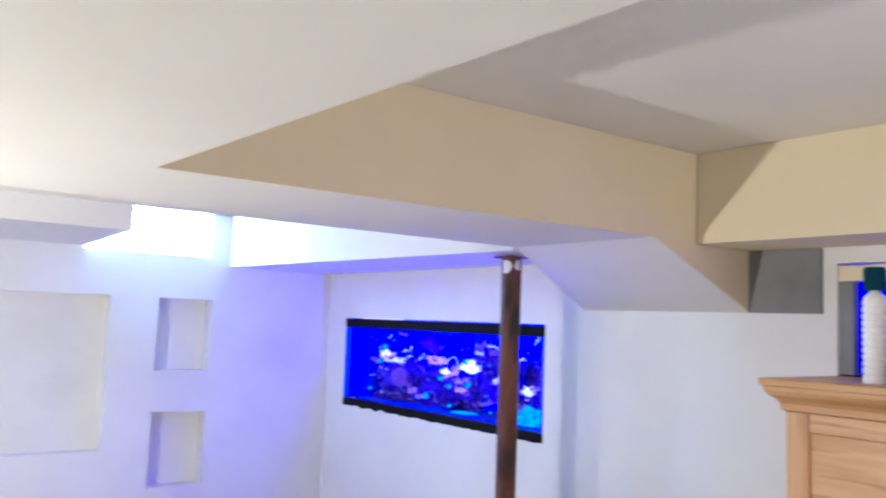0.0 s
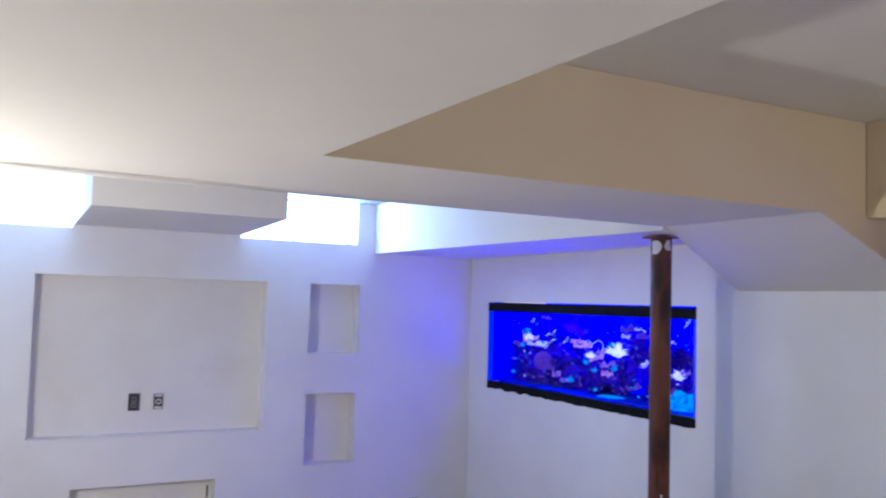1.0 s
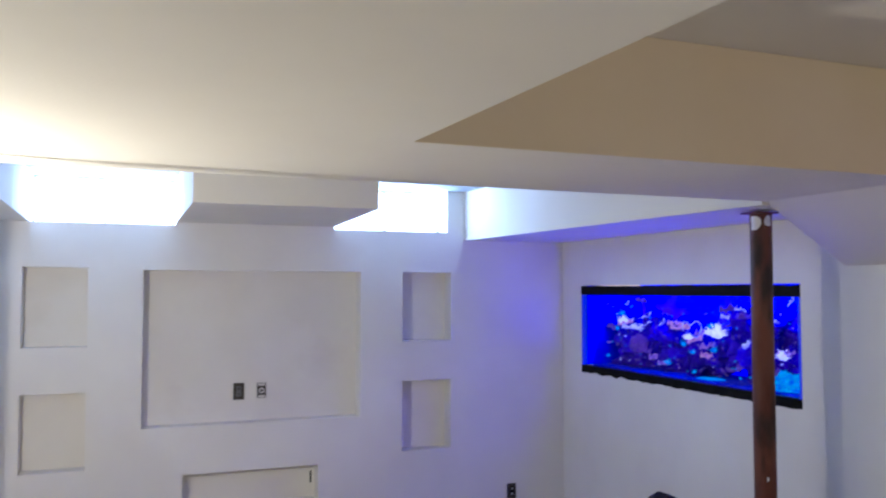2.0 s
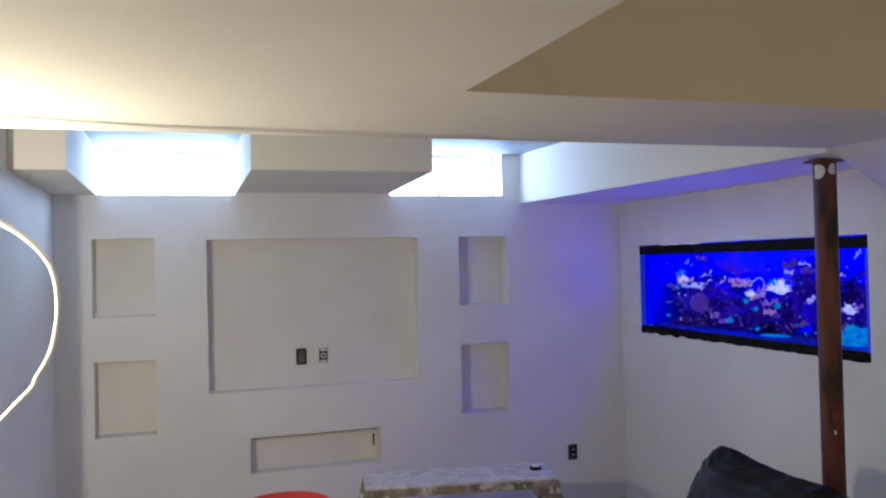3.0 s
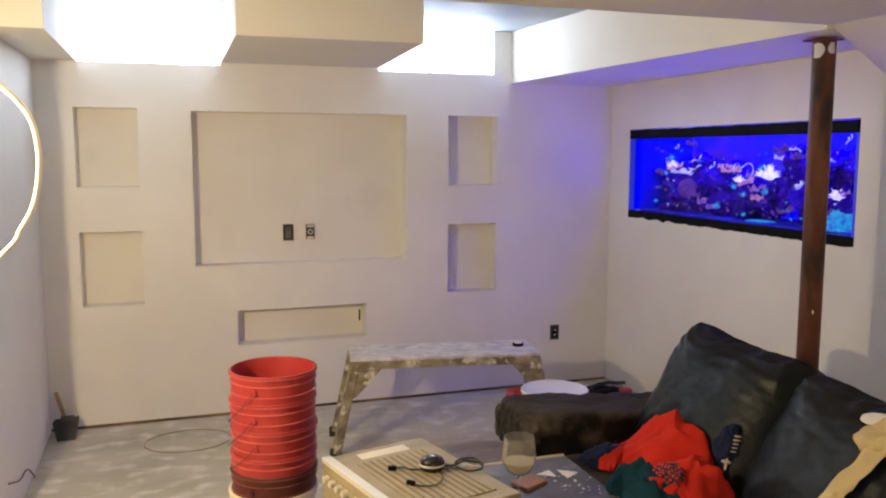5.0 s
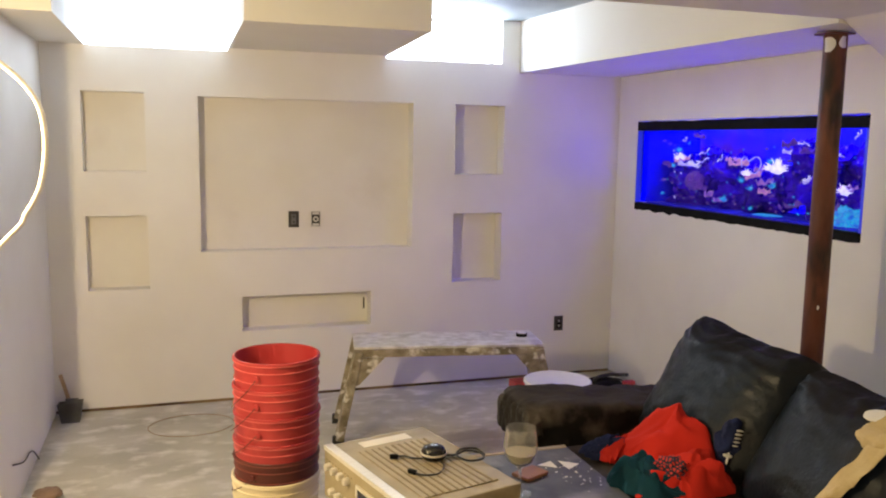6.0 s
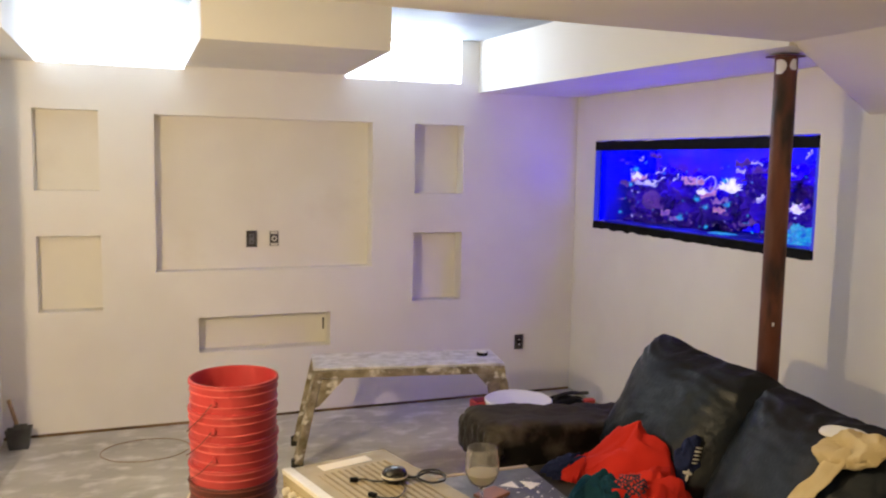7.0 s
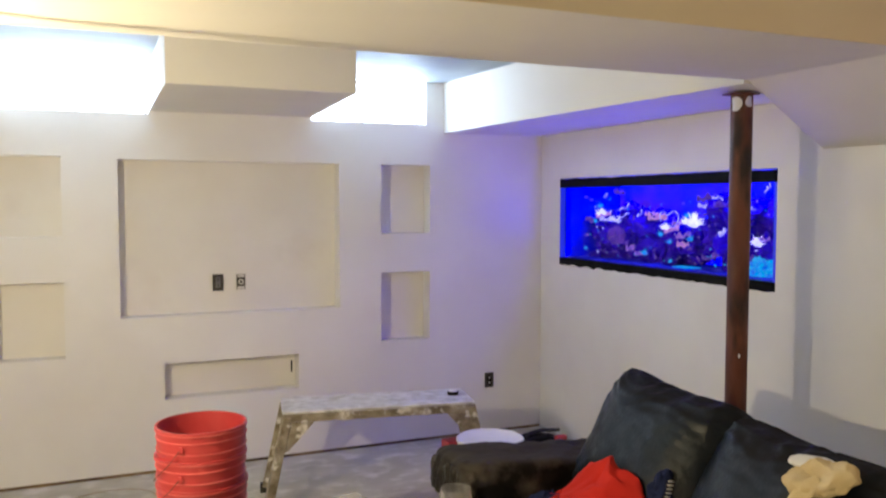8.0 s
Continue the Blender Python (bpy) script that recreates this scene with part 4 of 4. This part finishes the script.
gob = thing("wine_goblet", "clear stemmed goblet with pale drink on the table", "goblet", pose(0.955, 2.178, ZT2 + 0.0005) @ Matrix.Diagonal((1, 1, 0.92, 1)))
prof = [(0.0, 0.0), (0.036, 0.0), (0.037, 0.003), (0.012, 0.009), (0.0055, 0.02), (0.005, 0.055), (0.0055, 0.088), (0.013, 0.098), (0.036, 0.115), (0.048, 0.14), (0.0515, 0.165), (0.049, 0.20), (0.0445, 0.228),
        (0.0432, 0.228), (0.0475, 0.20), (0.0500, 0.165), (0.0465, 0.141), (0.035, 0.1175), (0.012, 0.102), (0.0, 0.100)]
part("glass_body", lathe(prof, 40), M["hazy"], gob, "clear glass", True)
part("drink", lathe([(0.0, 0.1008), (0.012, 0.1026), (0.0345, 0.1182), (0.0455, 0.1405), (0.0468, 0.146), (0.0, 0.146)], 36), M["wine"], gob, "pale drink", True)
wal = thing("wallet", "small tan leather wallet on the table", "wallet", pose(1.045, 2.30, ZT2 + 0.0005, 0, 0, 25))
part("cover", boxed(-0.05, 0.05, -0.035, 0.035, 0.0, 0.012, 0.004), M["wallet"], wal)
for (px, py, a, sx, sy) in ((1.135, 2.36, 20, 0.06, 0.035), (1.20, 2.345, -35, 0.07, 0.04)):
    bm = bmesh.new()
    vs = [bm.verts.new(c) for c in ((-sx / 2, sy / 2, 0), (sx / 2, sy / 2, 0), (0.01, -sy, 0))]
    f = bm.faces.new(vs)
    g = bmesh.ops.extrude_face_region(bm, geom=[f])
    for v in g["geom"]:
        if isinstance(v, bmesh.types.BMVert):
            v.co.z += 0.0015
    ob = tagged(part("paper_scrap", bm, M["label"]), "torn white paper scrap on the dark table", "paper")
    ob.matrix_world = pose(px, py, ZT2 + 0.0006, 0, 0, a)

rng = random.Random(31)
bm = bmesh.new()
for k in range(48):
    r = rng.uniform(0.001, 0.004)
    m = pose(rng.gauss(1.19, 0.05), rng.gauss(2.27, 0.07), ZT2 + 0.001, 0, 0, rng.uniform(0, 360)) @ Matrix.Diagonal((rng.uniform(1, 2.2), 1, 0.35, 1))
    bmesh.ops.create_icosphere(bm, subdivisions=1, radius=r, matrix=m)
bmesh.ops.delete(bm, geom=[v for v in bm.verts if not (0.98 < v.co.x < 1.265 and v.co.y < 2.48)], context="VERTS")
tagged(part("plaster_crumbs", bm, M["label"]), "pale plaster crumbs scattered on the dark table", "crumbs", kind="stuff")

# ---- clothes ----
def garment(name, label, mat, m, *a, **k):
    ob = tagged(part(name, cloth(*a, **k), mat, None, label, True), label, "clothing", "clothes on the sofa")
    ob.matrix_world = m
    return ob


garment("red_jumper", "crumpled bright red fleece heaped on the sofa seat", M["redcloth"], pose(1.635, 2.34, 0.448, 0, 0, -28), 0.56, 0.46, 0.165, 1.3, folds=3.2)
garment("red_sleeve", "bright red fleece sleeve lying over the seat", M["redcloth"], pose(1.50, 2.10, 0.458, 0, 0, 12), 0.44, 0.26, 0.085, 6.1, folds=3.6)
garment("red_sleeve", "bright red fleece sleeve lying over the seat", M["redcloth"], pose(1.46, 2.40, 0.452, 0, 0, 20), 0.26, 0.13, 0.06, 4.3, folds=3.6)
garment("teal_shirt", "crumpled dark teal shirt under the red fleece", M["teal"], pose(1.36, 2.13, 0.462, 0, 0, 30), 0.24, 0.30, 0.080, 3.4, folds=4.0)
garment("navy_shirt", "dark navy cloth under the red fleece", M["navy"], pose(1.43, 2.42, 0.449, 0, 0, -15), 0.30, 0.20, 0.05, 8.2, folds=7.0)
strip = thing("striped_shirt", "rolled navy shirt with white stripes against the cushion", "clothing", pose(1.672, 2.158, 0.545, 0, -78, -30), "clothes on the sofa")
part("rolled_shirt", cushion(0.22, 0.080, 0.075, 34, 2.6, 0.014, 4.4, 0.1, 17.0, 0.026), M["navy"], strip, "", True)
for k in range(5):
    bm = cushion(0.005, 0.026, 0.010, 8, 3.0, 0.001, k, 0.1)
    bmesh.ops.transform(bm, matrix=pose(0.080 - 0.013 * k, -0.028, -0.020, -62, 0, 0), verts=bm.verts)
    part("stripe", bm, M["whitecloth"], strip, "white stripe", True)
for (a, b), (px, pz) in (((0.040, 0.009), (-0.016, -0.006)), ((0.010, 0.030), (-0.008, -0.004))):
    bm = cushion(a, b, 0.010, 10, 3.0, 0.002, a * 90, 0.1)
    bmesh.ops.transform(bm, matrix=pose(px, -0.037, pz, -82, 0, 14), verts=bm.verts)
    part("patch", bm, M["whitecloth"], strip, "white patch", True)
M["plaid"] = plaid("red_plaid_cloth")
neck = tagged(part("plaid_shirt", lump(1.0, 3.3, (0.040, 0.052, 0.024), 0.45, 2.6), M["plaid"], None, "", True), "red and dark plaid shirt crumpled inside the fleece", "clothing", "clothes on the sofa")
neck.matrix_world = pose(1.425, 2.092, 0.535, 8, -22, 10)
ob = tagged(part("rag_tip", cushion(0.022, 0.018, 0.10, 14, 2.4, 0.006, 3.0, 0.1, 14.0, 0.01), M["sage"], None, "", True), "pale grey-green rag tip beside the red fleece", "rag", "clothes on the sofa")
ob.matrix_world = pose(1.70, 2.268, 0.615, 12, 18, 0)
bm = cushion(0.22, 0.12, 0.06, 48, 2.6, 0.013, 6.6, 0.2, 12.0, 0.034)
ob = tagged(part("cream_towel", bm, M["tancloth"], None, "", True), "crumpled cream towel draped over the sofa back", "towel")
ob.matrix_world = leaning(1.755, 1.595, 0.785, 42, 0, -14)
bm = cushion(0.066, 0.32, 0.016, 44, 2.6, 0.008, 9.1, 0.2, 8.0, 0.016)
bmesh.ops.transform(bm, matrix=leaning(-0.0, 0.0, 0.0, 30, 0, 22), verts=bm.verts)
tail = part("hanging_end", bm, M["tancloth"], None, "hanging towel end", True)
tail.parent = ob
tail.matrix_parent_inverse = ob.matrix_world.inverted()
tail.matrix_world = pose(1.662, 1.640, 0.665)
bm = cushion(0.15, 0.050, 0.024, 24, 2.6, 0.006, 1.9, 0.2, 9.0, 0.01)
cap = part("white_corner", bm, M["whitecloth"], None, "white corner of the towel", True)
cap.parent = ob
cap.matrix_parent_inverse = ob.matrix_world.inverted()
cap.matrix_world = leaning(1.778, 1.640, 0.812, 50, 0, -12)

# ---- floor clutter ----
bag = thing("tool_bag", "black tool bag with bent handle on the floor", "tool bag", pose(2.16, 3.80, 0))
part("bag_body", cushion(0.26, 0.20, 0.28, 18, 4.0, 0.012, 5.5, 0.1, 8.0, 0.02), M["black"], bag, "", True).location = (0, 0, 0.14)
part("handle", tube([(-0.07, 0, 0.262), (-0.05, 0.0, 0.285), (0.03, 0.01, 0.292), (0.09, 0.02, 0.283), (0.16, 0.05, 0.27)], 0.010), M["cable"], bag, "bent black handle")
part("tag", cushion(0.07, 0.04, 0.03, 8, 4.0, 0.003, 2.0, 0.1), M["red"], bag, "red tag", True).location = (0.10, -0.07, 0.265)
# cable that also draws the dark shaded gap below the wall
tagged(part("wall_cable", tube([(2.34, 4.05, 0.006), (2.50, 4.25, 0.006), (2.62, 4.5, 0.006), (2.70, 4.60, 0.006), (2.72, 4.3, 0.006), (2.725, 3.9, 0.006)], 0.0055), M["cable"]), "black cable along the wall, doubling as its shaded foot gap", "cable")
rb = thing("red_case", "small red plastic case on the floor beside the white bucket", "case", pose(1.66, 3.80, 0))
part("case_body", boxed(-0.045, 0.045, -0.05, 0.05, 0.0, 0.305, 0.012), M["red"], rb)
pan = thing("mud_pan", "dark grey scoop with a wooden handle in the corner", "scoop", pose(-0.575, 4.66, 0) @ Matrix.Diagonal((0.82, 0.82, 0.85, 1)))
bm = bmesh.new()
lo = [bm.verts.new(c) for c in ((-0.055, -0.04, 0.0), (0.055, -0.04, 0.0), (0.055, 0.04, 0.0), (-0.055, 0.04, 0.0))]
hi = [bm.verts.new(c) for c in ((-0.075, -0.055, 0.125), (0.075, -0.055, 0.135), (0.075, 0.055, 0.125), (-0.075, 0.055, 0.115))]
bm.faces.new(lo)
for i in range(4):
    bm.faces.new((lo[i], lo[(i + 1) % 4], hi[(i + 1) % 4], hi[i]))
bmesh.ops.solidify(bm, geom=bm.faces[:], thickness=0.004)
part("pan", bm, M["grey"], pan)
part("handle", tube([(0.01, 0.0, 0.03), (-0.02, 0.03, 0.16), (-0.062, 0.06, 0.29)], 0.013, sides=12), M["handle"], pan, "wooden handle")
part("blade", boxed(-0.03, 0.05, -0.004, 0.0, 0.02, 0.15, 0.001), M["grey"], pan)
tagged(part("floor_wire", tube([(0.04 + 0.22 * math.cos(a), 4.42 + 0.17 * math.sin(a), 0.004) for a in [k * 0.5 for k in range(13)]], 0.002), M["handle"]), "thin brownish wire loop on the concrete", "wire")
tagged(part("wall_wire", tube([(X_W + 0.006, 3.55, 0.20), (X_W + 0.006, 3.78, 0.125), (X_W + 0.010, 3.90, 0.12), (X_W + 0.006, 4.03, 0.075), (X_W + 0.012, 4.12, 0.006)], 0.003), M["cable"]), "black wire along the foot of the wall", "wire")
ob = tagged(part("rag", lump(0.048, 2.2, (1.15, 0.8, 0.55), 0.25), M["brown"], None, "", True), "small crumpled brown rag on the concrete", "rag")
ob.matrix_world = pose(-0.555, 3.65, 0.024)

# ---- electrical ----
def outlet(x, z, y, label, open_box=False):
    ob = thing("outlet", label, "outlet", pose(x, y, z), "wall outlets")
    part("box", holed(-0.030, 0.030, -0.048, 0.048, [(-0.025, 0.025, -0.043, 0.043)], -0.003, 0.004, lambda u, v, d: (u, d, v)), M["device"] if open_box else M["box"], ob)
    part("inside", boxed(-0.0249, 0.0249, -0.001, 0.004, -0.0429, 0.0429), M["box"], ob, "dark open box")
    if open_box:
        for zz in (-0.034, 0.034):
            part("yoke", boxed(-0.020, 0.020, -0.006, -0.0012, zz - 0.007, zz + 0.007, 0.001), M["device"], ob, "mounting ear")
        part("socket", lathe([(0.0, 0.0), (0.016, 0.0), (0.016, 0.008), (0.0, 0.008)], 20, m=Matrix.Translation((0, -0.0011, 0)) @ Matrix.Rotation(radians(90), 4, "X")), M["device"], ob, "round socket")
        part("socket_hole", lathe([(0.0, 0.0), (0.009, 0.0), (0.009, 0.001), (0.0, 0.001)], 16, m=Matrix.Translation((0, -0.0093, 0)) @ Matrix.Rotation(radians(90), 4, "X")), M["box"], ob)
    else:
        part("receptacle", boxed(-0.014, 0.014, -0.006, -0.0012, -0.030, 0.030, 0.002), M["black"] if x > 2 else M["grey"], ob, "dark receptacle")
        for zz in (-0.016, 0.016):
            part("slot_face", boxed(-0.006, 0.006, -0.0075, -0.0062, zz - 0.005, zz + 0.005), M["device"] if x > 2 else M["box"], ob)
    return ob


YB = Y_N + NICHE_DEPTH
outlet(0.652, 1.050, YB - 0.006, "dark uncovered outlet box at the back of the large niche")
outlet(0.783, 1.050, YB - 0.006, "uncovered ivory socket at the back of the large niche", True)
outlet(2.358, 0.352, Y_N - 0.006, "dark uncovered outlet low on the white wall")
tagged(part("niche_slot", boxed(1.075, 1.084, YB - 0.003, YB + 0.0, 0.49, 0.56), M["black"]), "dark cable slot in the low niche", "slot")
tagged(part("lamp_cord", tube([(-0.50, 2.12, 1.962), (-0.50, 2.17, 1.80), (-0.44, 2.2, 1.722), (-0.39, 2.2, 1.686), (-0.347, 2.2, 1.645), (-0.316, 2.2, 1.594), (-0.305, 2.2, 1.530), (-0.307, 2.2, 1.465), (-0.322, 2.2, 1.393), (-0.354, 2.2, 1.333), (-0.384, 2.2, 1.288), (-0.56, 2.2, 1.13), (-0.85, 2.22, 1.02), (-1.15, 2.24, 0.6), (-1.2, 2.3, 0.006)], 0.0068, sides=12), M["cord"], None, "", True), "white power cord hanging in a loop from the soffit", "cord")

# ---- oak cabinet with bottle ----
cab = thing("oak_cabinet", "golden oak cabinet with a moulded crown against the wall", "cabinet", pose(0, 0, 0))
CX, CY = 2.345, 1.315
part("carcass", boxed(CX + 0.022, 2.735, 0.20, CY, 0.06, 1.44, 0.003), M["oak"], cab)
part("plinth", boxed(CX + 0.03, 2.735, 0.21, CY - 0.01, 0.0, 0.0595), M["oak"], cab)
for ya, yb in ((CY - 0.07, CY), (0.74, 0.80), (0.20, 0.27)):
    part("stile", boxed(CX, CX + 0.0215, ya, yb, 0.08, 1.44, 0.004), M["oakv"], cab, "upright oak stile")
for za, zb in ((1.385, 1.44), (0.08, 0.16)):
    for ya, yb in ((0.801, CY - 0.0705), (0.2705, 0.7395)):
        part("rail", boxed(CX, CX + 0.0215, ya, yb, za, zb, 0.004), M["oak"], cab)
for ya, yb in ((0.801, CY - 0.0705), (0.2705, 0.7395)):
    door = part("door_panel", boxed(CX + 0.008, CX + 0.0212, ya, yb, 0.1605, 1.3845, 0.003), M["oak"], cab, "grained oak panel")
bm = bmesh.new()
prof = [(0.0, 1.4405), (-0.010, 1.444), (-0.012, 1.462), (-0.020, 1.474), (-0.036, 1.486), (-0.044, 1.500), (-0.046, 1.512), (-0.054, 1.514), (-0.056, 1.530), (-0.052, 1.534)]
ra = [(CX + d, CY - d * 1.0, z) for d, z in prof] + [(2.735, CY + 0.052, 1.534), (2.735, CY, 1.4405)]
a = [bm.verts.new(p) for p in ra]
b = [bm.verts.new((x, 0.15, z)) for x, y, z in ra]
for i in range(len(a)):
    j = (i + 1) % len(a)
    bm.faces.new((a[i], a[j], b[j], b[i]))
bm.faces.new(a), bm.faces.new(b)
part("crown", bm, M["oak"], cab, "moulded oak crown")
bot = thing("bottle", "white ribbed plastic bottle on the oak cabinet", "bottle", pose(2.43, 1.095, 1.5345))
prof = [(0.0, 0.0), (0.030, 0.0), (0.033, 0.004)]
for k in range(11):
    z = 0.012 + k * 0.019
    prof += [(0.0335, z), (0.0335, z + 0.011), (0.030, z + 0.013), (0.030, z + 0.017)]
prof += [(0.033, 0.225), (0.028, 0.245), (0.014, 0.258), (0.013, 0.262), (0.0, 0.262)]
part("body", lathe(prof, 36), M["white"], bot, "white ribbed body", True)
part("cap", lathe([(0.0, 0.2622), (0.028, 0.2622), (0.030, 0.268), (0.030, 0.320), (0.026, 0.328), (0.0, 0.328)], 28), M["teal"], bot, "dark cap", True)
